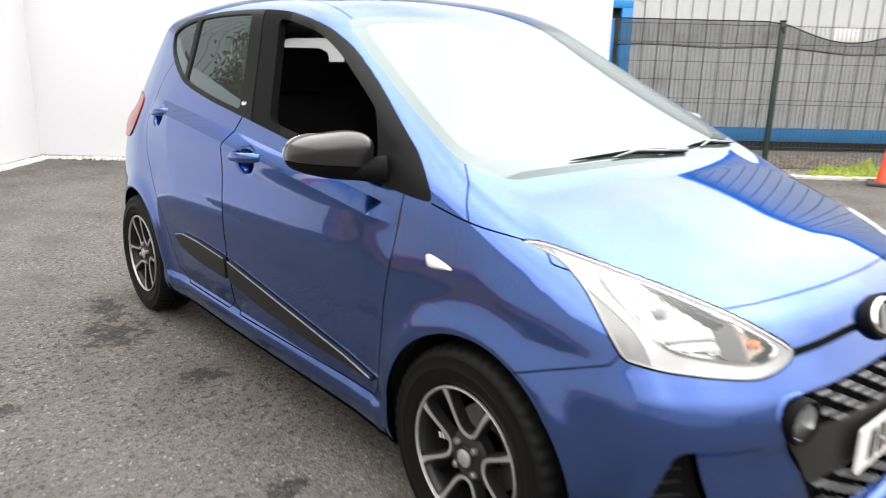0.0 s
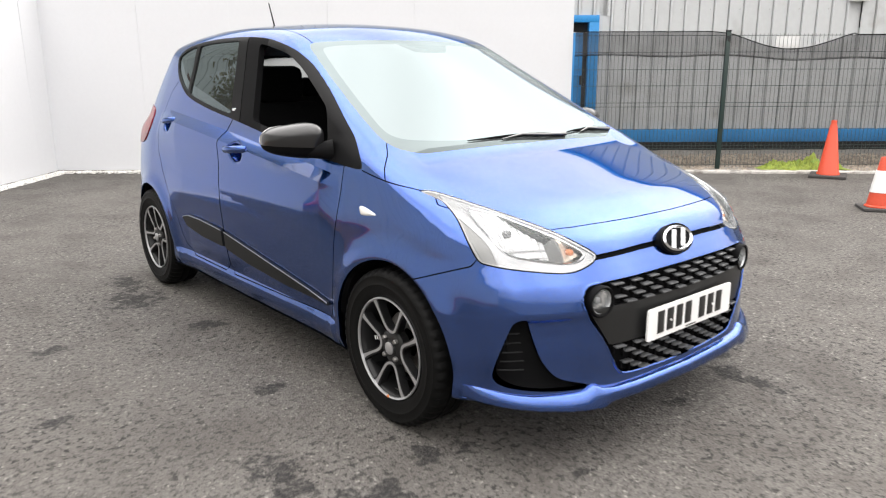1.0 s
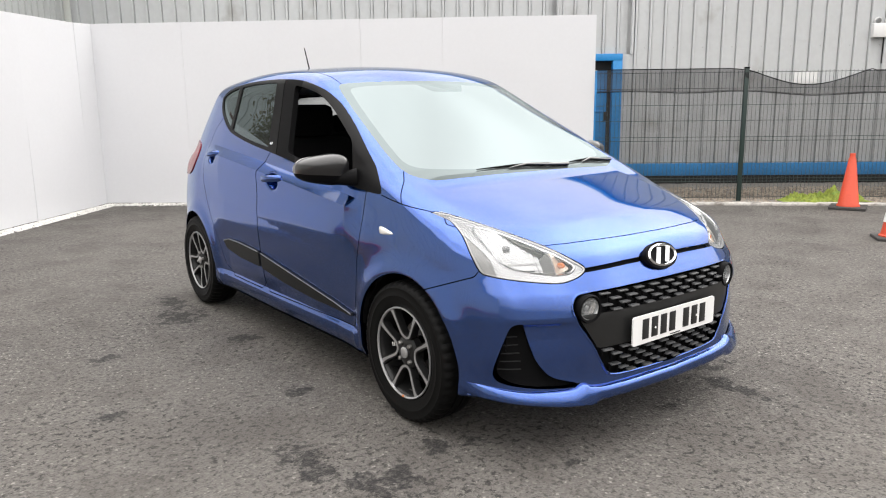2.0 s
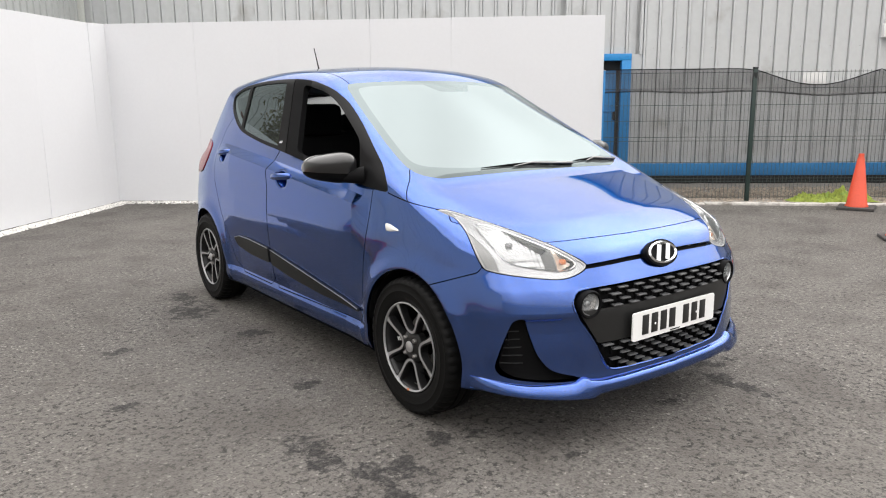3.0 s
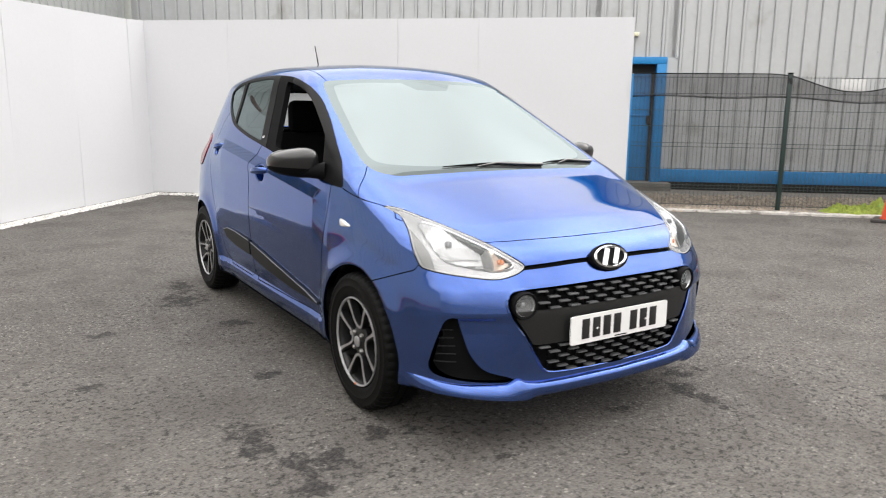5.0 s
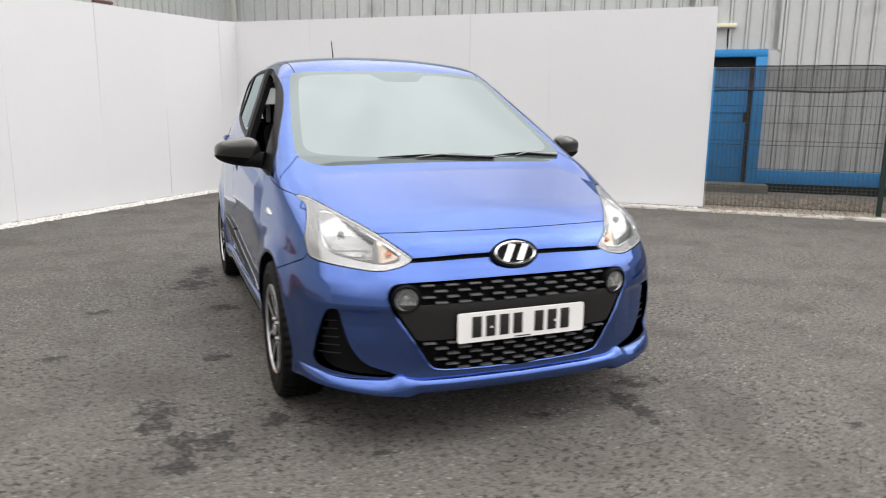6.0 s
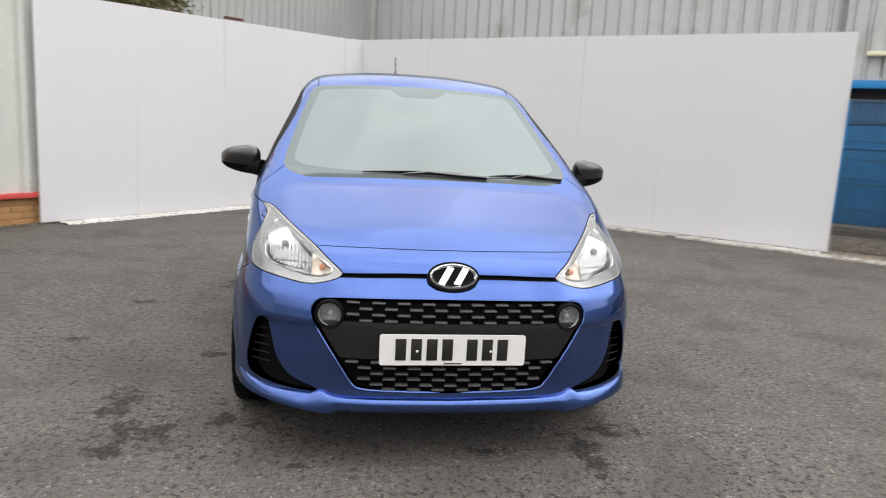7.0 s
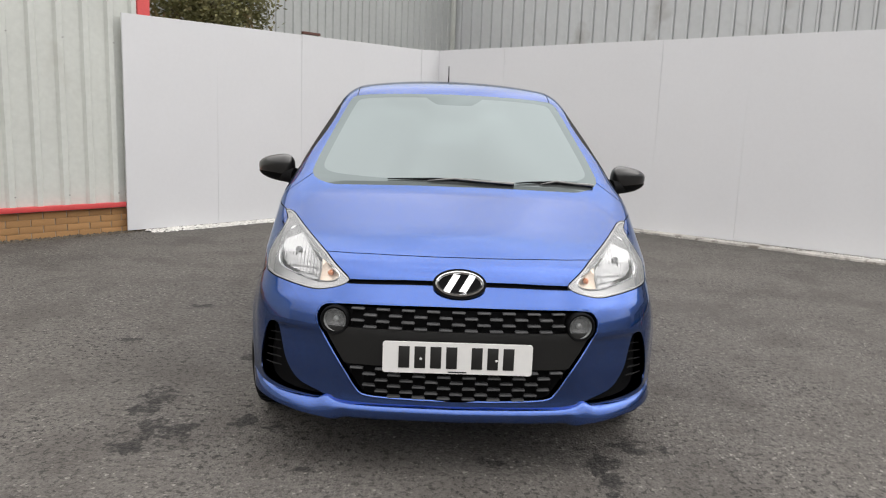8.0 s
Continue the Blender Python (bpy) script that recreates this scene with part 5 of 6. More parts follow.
        for o, z in rows + [(0.013 * k, low + 0.001), (0.002, low), (-0.06, low + 0.006)]:
            blade.v.append((x + out.x * o, y + out.y * o, z))
    blade.f = [(9 * i + j, 9 * i + j + 1, 9 * i + 10 + j, 9 * i + 9 + j) for i in range(n - 1) for j in range(8)]
    part("chin_blade", blade, PAINT, car, "blue lip below the bumper", smooth=50)

    # grille mouth: black liner, plain band and staggered bars
    liner = whole("grille_liner", mouth, SEAL, "black grille mouth", shift=-0.035, rim=-0.035)
    rim_pts = np.array(MOUTH, float)
    for _ in range(3):
        nxt = np.roll(rim_pts, -1, 0)
        rim_pts = np.stack([0.78 * rim_pts + 0.22 * nxt, 0.22 * rim_pts + 0.78 * nxt], 1).reshape(-1, 2)
    for side in (1, -1):
        edge = [p for p in rim_pts if p[0] > 0.0 and (p[1] < 0.60 or p[0] > 0.40)]
        edge = [(side * (x + 0.003), skin_y(x + 0.003, z) + 0.001, z) for x, z in edge]
        part("grille_lip", Geo().tube(edge, [0.001] + [0.0055] * (len(edge) - 2) + [0.001], 8), PAINT, car, "blue raised lip round the grille mouth")
    band, _ = take(mouth, lambda m: np.maximum(np.abs(m[0][:, 2] - 0.462) - 0.066, outline(fv(m), MOUTH, 2) + 0.012))
    whole("number_plate_band", band, BAND_GREY, "smooth dark grille band", shift=-0.006, rim=0.02)
    bar = Geo().box(-0.023, 0.023, -0.012, 0.012, -0.0030, 0.0030, 0.0025).mesh("grille_bar")
    bar.materials.append(GRILLE_GREY)
    web = Geo().box(-0.0025, 0.0025, -0.006, 0.006, -0.012, 0.012, 0.001).mesh("grille_web")
    web.materials.append(SEAL)

    def mouth_half(z):
        return float(np.interp(z, [0.275, 0.30, 0.395, 0.515, 0.56, 0.61], [0.318, 0.35, 0.408, 0.476, 0.485, 0.45]))
    for zs in ((0.593, 0.573, 0.553, 0.533), (0.385, 0.364, 0.343, 0.322, 0.301, 0.284)):
        for r, z in enumerate(zs):
            for k in range(-9, 10):
                x = (k + 0.5 * (r % 2)) * 0.088
                lim = mouth_half(z) - 0.014
                if z > 0.5:
                    lim = min(lim, 0.372)
                if abs(x) + 0.02 > lim:
                    continue
                y = skin_y(x, z) + 0.006
                part("grille_bar", bar, GRILLE_GREY, liner, at=pose(x, y, z, 0, 0, math.degrees(math.atan(float(slope(nose_plan, abs(x)))) * (1 if x > 0 else -1))))
                if r < len(zs) - 1:
                    for dx in (-0.022, 0.022):
                        part("grille_web", web, SEAL, liner, at=pose(x + dx, y + 0.008, (z + zs[r + 1]) / 2))
    # number plate: white, with plain bars in place of its characters
    corner = [(cx + 0.010 * math.cos(a), cz + 0.010 * math.sin(a)) for cx, cz, a0 in ((0.25, 0.485, 0), (-0.25, 0.485, 90), (-0.25, 0.394, 180), (0.25, 0.394, 270)) for a in (radians(a0 + 15 * k) for k in range(7))]
    plate = part("number_plate", Geo().prism(corner, 0.0005, 0.0065, pose(0, 0, 0, 90, 0, 0)), PLATE_WHITE, car, "white number plate")
    for k, x in enumerate((-0.186, -0.131, -0.076, -0.021, 0.067, 0.122, 0.177)):
        part("plate_bar", Geo().box(x - 0.019, x + 0.019, -0.0085, -0.006, 0.402, 0.480, 0.001), PLATE_BLACK, plate, "black bar")
    part("plate_maker_mark", Geo().box(-0.032, 0.032, -0.0078, -0.006, 0.3885, 0.3925), SATIN_GREY, plate)
    for x in (-0.128, 0.135):
        part("plate_screw", Geo().lathe([(0.0, 0.0), (0.005, 0.0), (0.004, 0.002), (0.0, 0.003)], 12, Matrix.Translation((x, -0.0082, 0.436)) @ pose(0, 0, 0, 90, 0, 0)), WHITE_PAINT, plate)

    # oval badge: chrome ring round a dark field with two plain leaning strokes
    at = Matrix.Translation((0, skin_y(0.0, 0.687) - 0.017, 0.687)) @ pose(0, 0, 0, 64, 0, 0)

    def oval(rx, ry, d0, d1, inner=0.0, n=48):
        g = Geo()
        a = [2 * math.pi * i / n for i in range(n)]
        if inner:
            for s0, d in ((1.0, d0), (1.0, (d0 + d1) / 2), ((1 + inner) / 2, d1), (inner, (d0 + d1) / 2), (inner, d0)):
                k = 1 if s0 == 1.0 else 0
                g.v += [tuple(at @ Vector((rx * math.cos(t) - (1 - s0) * rx * math.cos(t), ry * math.sin(t) - (1 - s0) * rx * math.sin(t), d))) for t in a]
            g.f = [(r * n + i, r * n + (i + 1) % n, (r + 1) % 5 * n + (i + 1) % n, (r + 1) % 5 * n + i) for r in range(5) for i in range(n)]
        else:
            g.prism([(rx * math.cos(t), ry * math.sin(t)) for t in a], d0, d1, at)
        return g
    badge = part("badge", oval(0.0945, 0.0545, -0.030, 0.003), BLACK_PLASTIC, car, "oval chrome badge on black")
    part("badge_ring", oval(0.0855, 0.046, 0.0, 0.012, 0.87), CHROME, badge, "chrome oval ring")
    for cx in (-0.028, 0.028):
        part("badge_stroke", Geo().prism([(cx - 0.030, -0.029), (cx - 0.006, -0.033), (cx + 0.030, 0.029), (cx + 0.006, 0.033)], 0.002, 0.009, at), CHROME, badge, "leaning chrome stroke")

    # wipers resting on the scuttle
    for x0, x1, xp in ((0.235, -0.305, 0.26), (0.605, 0.270, 0.625)):
        zy = lambda x, back, lift: (x, 0.822 + back + 0.14 * x * x, skin_z(x, 0.822 + back + 0.14 * x * x) + lift)
        pts = [zy(x0 + (x1 - x0) * t, 0.010 * math.sin(math.pi * t), 0.008) for t in np.linspace(0, 1, 9)]
        w = part("wiper", Geo().tube(pts, [0.002, 0.005, 0.0075, 0.008, 0.007, 0.0055, 0.0045, 0.0035, 0.002], 8), SEAL, car, "black windscreen wiper")
        mid = x0 * 0.55 + x1 * 0.45
        arm = [zy(xp, -0.012, 0.010), zy((xp + mid) / 2, -0.008, 0.014), zy(mid, 0.004, 0.016), zy(mid * 0.6 + x1 * 0.4, -0.004, 0.008)]
        part("wiper_arm", Geo().tube(arm, [0.009, 0.006, 0.006, 0.002], 8), GLOSS_BLACK, w, "glossy black wiper arm")

    # roof aerial
    zr = skin_z(0.0, 2.95)
    part("aerial", Geo().tube([(0, 2.95, zr - 0.005), (0, 2.95, zr + 0.02), (0.0, 2.98, zr + 0.08), (0.0, 3.03, zr + 0.200)], [0.016, 0.006, 0.0045, 0.003], 8), SEAL, car, "short black roof aerial")

    # cabin
    dash = Geo().box(-0.68, 0.68, 1.02, 1.36, 0.62, 0.90, 0.05)
    part("dashboard", dash, LINING, car, "black dashboard")
    part("cabin_floor", Geo().box(-0.72, 0.72, 0.95, 3.45, 0.24, 0.30, 0.01), LINING, car)
    rim = Geo()
    n = 36
    to = Matrix.Translation((-0.36, 1.42, 0.90)) @ pose(0, 0, 0, 65, 0, 0)
    rim.tube([to @ Vector((0.18 * math.cos(2 * math.pi * i / n), 0.18 * math.sin(2 * math.pi * i / n), 0)) for i in range(n + 1)], 0.014, 8, False)
    sw = part("steering_wheel", rim, LINING, car, "black steering wheel")
    part("steering_boss", Geo().lathe([(0, -0.02), (0.07, -0.02), (0.06, 0.02), (0, 0.03)], 20, to).tube([to @ Vector((-0.18, 0, 0)), to @ Vector((0.18, 0, 0))], 0.014, 8).tube([to @ Vector((0, 0, 0)), to @ Vector((0, -0.18, 0))], 0.014, 8), LINING, sw)
    for x in (-0.36, 0.36):
        seat = part("front_seat", Geo().box(x - 0.25, x + 0.25, 1.55, 2.05, 0.44, 0.60, 0.05), SEAT_CLOTH, car, "black cloth front seat")
        back = Geo().box(x - 0.24, x + 0.24, -0.07, 0.07, 0.0, 0.60, 0.05)
        back.v = [(px, 2.05 + py + 0.38 * pz, 0.55 + pz * 0.92) for px, py, pz in back.v]
        part("seat_back", back, SEAT_CLOTH, seat)
        part("head_restraint", Geo().box(x - 0.13, x + 0.13, 2.22, 2.32, 1.10, 1.288, 0.04), SEAT_CLOTH, seat)
    bench = part("rear_seat", Geo().box(-0.62, 0.62, 2.45, 2.95, 0.45, 0.62, 0.05), SEAT_CLOTH, car, "black cloth rear seat")
    rb = Geo().box(-0.62, 0.62, -0.06, 0.06, 0.0, 0.52, 0.04)
    rb.v = [(px, 2.92 + py + 0.35 * pz, 0.58 + pz) for px, py, pz in rb.v]
    part("seat_back", rb, SEAT_CLOTH, bench)
    for x in (-0.36, 0.36):
        part("head_restraint", Geo().box(x - 0.13, x + 0.13, 3.06, 3.14, 1.10, 1.22, 0.03), SEAT_CLOTH, bench)
    for s in (1, -1):
        part("belt_guide", Geo().box(s * 0.595 - 0.012, s * 0.595 + 0.012, 2.095, 2.125, 1.115, 1.215, 0.008), HEADLINING, car, "pale grey seat belt guide")
    part("interior_mirror", Geo().box(-0.12, 0.12, 1.47, 1.50, 1.255, 1.315, 0.012), LINING, car, "black interior mirror")


build_car()


# ---- the yard: s runs along the big building, m away from the car towards it ----
YARD = pose(0, 0, 0, 0, 0, -39.5)


def yard(s, m, z=0.0, turn=0.0):
    return YARD @ pose(s, m, z, 0, 0, turn)


def cladding(length, z0, z1, pitch=0.215, rib=0.034, depth=0.022, t=0.004, slope=0.008, slot=0.0):
    """Box-rib sheet along x, facing -y, with rounded-over rib shoulders."""
    prof = []
    x = 0.0
    while x < length:
        a, b = x + pitch - rib - 2 * slope, x + pitch
        if slot:
            # pressed grooves either side of the rib
            prof += [(x + slot, 0.018), (x + slot, 0.0), (a - slot, 0.0), (a - slot, 0.018), (a, 0.018), (a + slope, -depth), (b - slope, -depth), (b, 0.018)]
        else:
            prof += [(x, 0.0), (a, 0.0), (a + slope, -depth), (b - slope, -depth)]
        x += pitch
    prof.append((x, 0.0))
    n = len(prof)
    g = Geo()
    g.v = [(px, py, z) for z in (z0, z1) for px, py in prof] + [(px, py + t, z) for z in (z0, z1) for px, py in prof]
    g.f = [(i, i + 1, n + i + 1, n + i) for i in range(n - 1)] + [(2 * n + i, 3 * n + i, 3 * n + i + 1, 2 * n + i + 1) for i in range(n - 1)]
    g.f += [(i, 2 * n + i, 2 * n + i + 1, i + 1) for i in range(n - 1)]
    return g


def fixings(length, zs, pitch=0.215, size=0.007, proud=0.022):
    g = Geo()
    for z in zs:
        x = pitch / 2
        while x < length:
            g.lathe([(0, -0.006), (size, -0.005), (size, 0.0), (0, 0.0)], 6, pose(x + pitch / 2 - 0.022, -proud, z, -90, 0, 0))
            x += 2 * pitch
    return g


def main_building():
    b = thing("grey_clad_building", "large warehouse clad in grey ribbed steel sheet with blue flashing", "building", yard(-7.30, 9.21), kind="structure")
    L = 22.0
    # wall split round the doorway at 7.25 to 8.42 m along
    d0, d1 = 7.72, 8.90
    for x0, x1, z0 in ((0.0, d0, 0.335), (d1, L, 0.335), (d0, d1, 2.06)):
        part("wall_sheet", cladding(x1 - x0, z0, 4.7, 0.226, 0.030, 0.036, slope=0.004, slot=0.009), CLAD, b, at=pose(x0, 0, 0))
    part("sheet_fixings", fixings(L, (2.15, 3.6, 5.0), 0.226, proud=0.036), STEEL, b)
    for x0, x1 in ((0.0, d0), (d1, L)):
        part("blue_flashing", Geo().box(x0, x1, -0.035, 0.02, 0.14, 0.338, 0.004), BLUE_STEEL, b, "blue steel base flashing")
        part("wall_foot", Geo().box(x0, x1, 0.03, 0.2, -0.05, 0.145), DARK_GAP, b, "recess under the flashing, its shade painted near-black")
    part("wall_core", Geo().box(0, d0, 0.03, 0.25, 0.145, 4.7).box(d1, L, 0.03, 0.25, 0.145, 4.7).box(d0, d1, 0.03, 0.25, 2.065, 4.7), CLAD_DARK, b)
    part("roof", Geo().box(-0.2, L + 0.2, -0.02, 12, 4.7, 4.8, 0.02), CLAD_DARK, b)
    part("eaves_gutter", Geo().box(-0.2, L + 0.2, -0.20, -0.045, 4.62, 4.74, 0.02), BLUE_STEEL, b, "blue eaves gutter")
    part("corner_flashing", Geo().box(0.0, 0.11, -0.052, -0.040, 0.30, 5.5, 0.003).box(0.0, 0.012, -0.052, 0.03, 0.30, 5.5), CLAD_PALE, b, "pale folded corner flashing")
    # blue service door set back in a folded blue surround
    door = part("door_surround", Geo().box(d0 - 0.02, d0 + 0.12, -0.05, 0.13, 0.11, 1.965, 0.004).box(d1 - 0.14, d1 + 0.01, -0.05, 0.13, 0.11, 1.965, 0.004).box(d0 - 0.02, d1 + 0.01, -0.052, 0.132, 1.965, 2.07, 0.004), BLUE_STEEL, b, "blue steel door surround")
    leaf = part("door_leaf", Geo().box(d0 + 0.12, d1 - 0.20, 0.085, 0.125, 0.135, 1.82, 0.004), BLUE_STEEL, door, "blue steel door, scuffed and rusty at the foot")
    # these two near-black pieces carry the shade of the door gaps in their colour
    part("door_head", Geo().box(d0 + 0.12, d1 - 0.14, 0.10, 0.125, 1.825, 1.965), DARK_GAP, door, "near-black panel painted as the shaded gap over the door")
    part("door_edge", Geo().box(d1 - 0.20, d1 - 0.14, 0.08, 0.12, 0.135, 1.82), DARK_GAP, door, "near-black strip painted as the shaded gap at the door edge")
    part("door_rail", Geo().box(d0 + 0.14, d1 - 0.22, 0.070, 0.09, 1.16, 1.19, 0.003), BLUE_STEEL, leaf)
    part("door_latch", Geo().box(d1 - 0.24, d1 - 0.17, 0.055, 0.09, 1.03, 1.17, 0.01), DARK_GAP, leaf, "dark latch")
    part("door_step", Geo().box(d0 - 0.1, d1 + 0.15, -0.30, 0.20, -0.02, 0.13, 0.01), CONCRETE, b, "concrete door step")


def side_building():
    b = thing("far_clad_building", "weathered grey ribbed steel shed wall behind the boards", "building", yard(-7.30, 9.21) @ pose(0, 0, 0, 0, 0, 90), kind="structure")
    g = cladding(6.0, 0.0, 4.7, pitch=0.16, rib=0.04)
    g.v = [(x - 6.02, y, z) for x, y, z in g.v]
    part("wall_sheet", g, CLAD_DARK, b)
    part("wall_core", Geo().box(-6.02, 0.0, 0.03, 0.2, 0, 4.7), CLAD_DARK, b)


def near_building():
    # runs on from the end of the boards towards and past the camera
    b = thing("red_trimmed_building", "pale green-grey ribbed steel building with red flashing on buff brick", "building", yard(-5.99, 2.20) @ pose(0, 0, 0, 0, 0, 88.4), kind="structure")
    L = 13.0
    g = cladding(L, 0.318, 3.6, pitch=0.25, rib=0.05, depth=0.038, slope=0.022)
    g.v = [(x - L, y, z) for x, y, z in g.v]
    part("wall_sheet", g, CLAD_PALE, b)
    f = fixings(L, (0.42, 1.95), 0.25, proud=0.038)
    f.v = [(x - L, y, z) for x, y, z in f.v]
    part("sheet_fixings", f, STEEL, b)
    part("wall_core", Geo().box(-L, 0, 0.05, 0.25, 0, 3.6), MORTAR, b)
    part("red_flashing", Geo().box(-L, 0.0, -0.06, 0.03, 0.272, 0.322, 0.004), RED_STEEL, b, "red steel base flashing")
    part("corner_flashing", Geo().box(-0.005, 0.13, -0.035, 0.14, 0.31, 3.6, 0.004), RED_STEEL, b, "red steel corner flashing")
    part("return_wall", Geo().box(0.0, 0.10, 0.14, 8.0, 0, 3.6), CLAD_PALE, b)
    part("roof", Geo().box(-L - 0.2, 0.15, -0.2, 8, 3.6, 3.72), CLAD_DARK, b)
    plinth = part("brick_plinth", Geo().box(-L, 0.0, 0.006, 0.05, -0.02, 0.272), MORTAR, b, "buff brick plinth")
    brick = Geo().box(-0.1075, 0.1075, -0.008, 0.012, -0.0325, 0.0325, 0.003).mesh("brick")
    brick.materials.append(BRICK)
    for r in range(4):
        z = 0.025 + r * 0.067
        for k in range(14):
            x = -0.12 - k * 0.225 - (0.1125 if r % 2 else 0)
            part("brick", brick, BRICK, plinth, at=pose(x, 0.004, z))


def boards():
    """White sheet boards round two sides of the parking bay."""
    for name, start, turn, widths, lab in (("wall_back", (0.82, 6.97), 180, (1.97, 1.07, 1.22, 1.13, 1.24), "tall white painted board screen behind the car"),
                                           ("wall_side", (-5.79, 6.97), 268.4, (0.40, 1.16, 1.10, 1.22, 1.10), "tall white painted board screen beside the car")):
        w = thing(name, lab, "wall", yard(*start, 0, turn), kind="structure")
        x = 0.0
        for i, wd in enumerate(widths):
            if name == "wall_back":
                top0, top1 = 2.405 - 0.004 * i, 2.405 - 0.004 * (i + 1)
                y0, y1, foot = 0.0, -0.018, 0.025
            else:
                top0, top1 = 2.385 - 0.026 * i, 2.385 - 0.026 * (i + 1)
                y0, y1, foot = 0.0, 0.018, 0.02
            skew = (0.004, -0.003, 0.005, 0.0, 0.003)[i]
            g = Geo().box(x + 0.0006, x + wd - 0.0006, min(y0, y1), max(y0, y1), foot, 2.2, 0.001)
            g.v = [(px, py + skew * (pz - 1), pz if pz < 1 else (top0 + (top1 - top0) * (px - x) / wd) - (2.2 - pz)) for px, py, pz in g.v]
            part("board", g, BOARD, w, smooth=0)
            x += wd
        for k in range(int(x / 0.6)):
            back = Geo().box(0.2 + 0.6 * k, 0.25 + 0.6 * k, -0.075 if name != "wall_back" else -0.095, -0.004 if name != "wall_back" else -0.022, 0.0, 2.15)
            part("stud", back, BOARD_EDGE, w)


def offcut():
    o = thing("timber_offcut", "short dark reddish timber offcut lying on the board tops", "timber", yard(-5.79, 6.97, 0, 268.4) @ pose(2.50, 0.004, 2.3245, 0, 1.3, 2))
    part("batten", Geo().box(-0.145, 0.145, -0.022, 0.02, 0.0, 0.032, 0.004), TIMBER_RED, o)


def gravel_strip(name, lab, s0, s1, m0, m1, count, lift, seed, size=(0.008, 0.022), at=YARD, stone=None):
    """Loose stones heaped along a foot of wall: one object of many small stones."""
    rnd = random.Random(seed)
    g = Geo()
    for _ in range(count):
        s, m = s0 + (s1 - s0) * rnd.random(), m0 + (m1 - m0) * rnd.random()
        r = size[0] + (size[1] - size[0]) * rnd.random() ** 2
        z = lift * (1 - abs(2 * (m - m0) / (m1 - m0) - 1)) + lift * (1 - abs(2 * (s - s0) / (s1 - s0) - 1)) * 0 + r * 0.3
        a, q = rnd.random() * 6.28, 0.6 + 0.5 * rnd.random()
        pts = [(r * math.cos(a + k * 1.2566) * (0.8 + 0.4 * rnd.random()), r * q * math.sin(a + k * 1.2566), -r * 0.3) for k in range(5)]
        verts = [(s + x, m + y, z + h) for x, y, h in pts] + [(s + r * 0.2 * (rnd.random() - 0.5), m, z + r * (0.4 + 0.4 * rnd.random()))]
        g.add(verts, [(k, (k + 1) % 5, 5) for k in range(5)])
    ob = new(name, g.mesh(name, 0))
    ob.data.materials.append(stone or GRAVEL)
    ob.matrix_basis = at
    tagged(ob, lab, "gravel", kind="stuff")


def ground_edges():
    k = thing("kerb", "pale worn concrete edging strip along the fence foot", "kerb", yard(0.4, 6.78, 0, -3.0), kind="structure")
    x, rnd = -5.6, random.Random(4)
    while x < 9.0:
        L = 0.915
        part("edging_block", Geo().box(x + 0.004, x + L - 0.004, -0.10, 0.06, -0.05, 0.018 + 0.012 * rnd.random(), 0.008), KERB, k, at=pose(0, 0.012 * (rnd.random() - 0.5), 0))
        x += L
    bed = Geo()
    rnd = random.Random(9)
    nx, ny = 90, 14
    bed.v = [(-5.7 + 15.9 * i / nx, 6.80 + 2.4 * j / ny, 0.004 + 0.012 * rnd.random()) for j in range(ny + 1) for i in range(nx + 1)]
    bed.f = [(j * (nx + 1) + i, j * (nx + 1) + i + 1, (j + 1) * (nx + 1) + i + 1, (j + 1) * (nx + 1) + i) for j in range(ny) for i in range(nx)]
    ob = new("gravel_bed", bed.mesh("gravel_bed", 60))
    ob.data.materials.append(CONCRETE)
    ob.matrix_basis = YARD
    tagged(ob, "dirty gravel and rubble bed between fence and building", "ground", kind="structure")
    gravel_strip("gravel", "loose pale gravel behind the fence", 0.85, 9.5, 6.62, 8.6, 15000, 0.012, 5, (0.012, 0.034))
    gravel_strip("gravel", "loose pale chippings along the foot of the boards", -5.75, 0.75, 6.80, 6.965, 3400, 0.018, 6, stone=CHIPPINGS)
    gravel_strip("gravel", "white chippings and flaked paint along the side boards", 0.1, 4.80, 0.02, 0.20, 5200, 0.022, 7, (0.006, 0.020), yard(-5.79, 6.97, 0, 268.4), CHIPPINGS)


def litter():
    """Dead leaves and grit blown against the foot of the brick plinth."""
    gravel_strip("leaf_litter", "dark grit and dead leaves along the brick plinth foot", -4.0, 0.1, -0.13, 0.0, 1500, 0.004, 8, (0.006, 0.022), yard(-5.99, 2.20, 0, 88.4), LITTER)


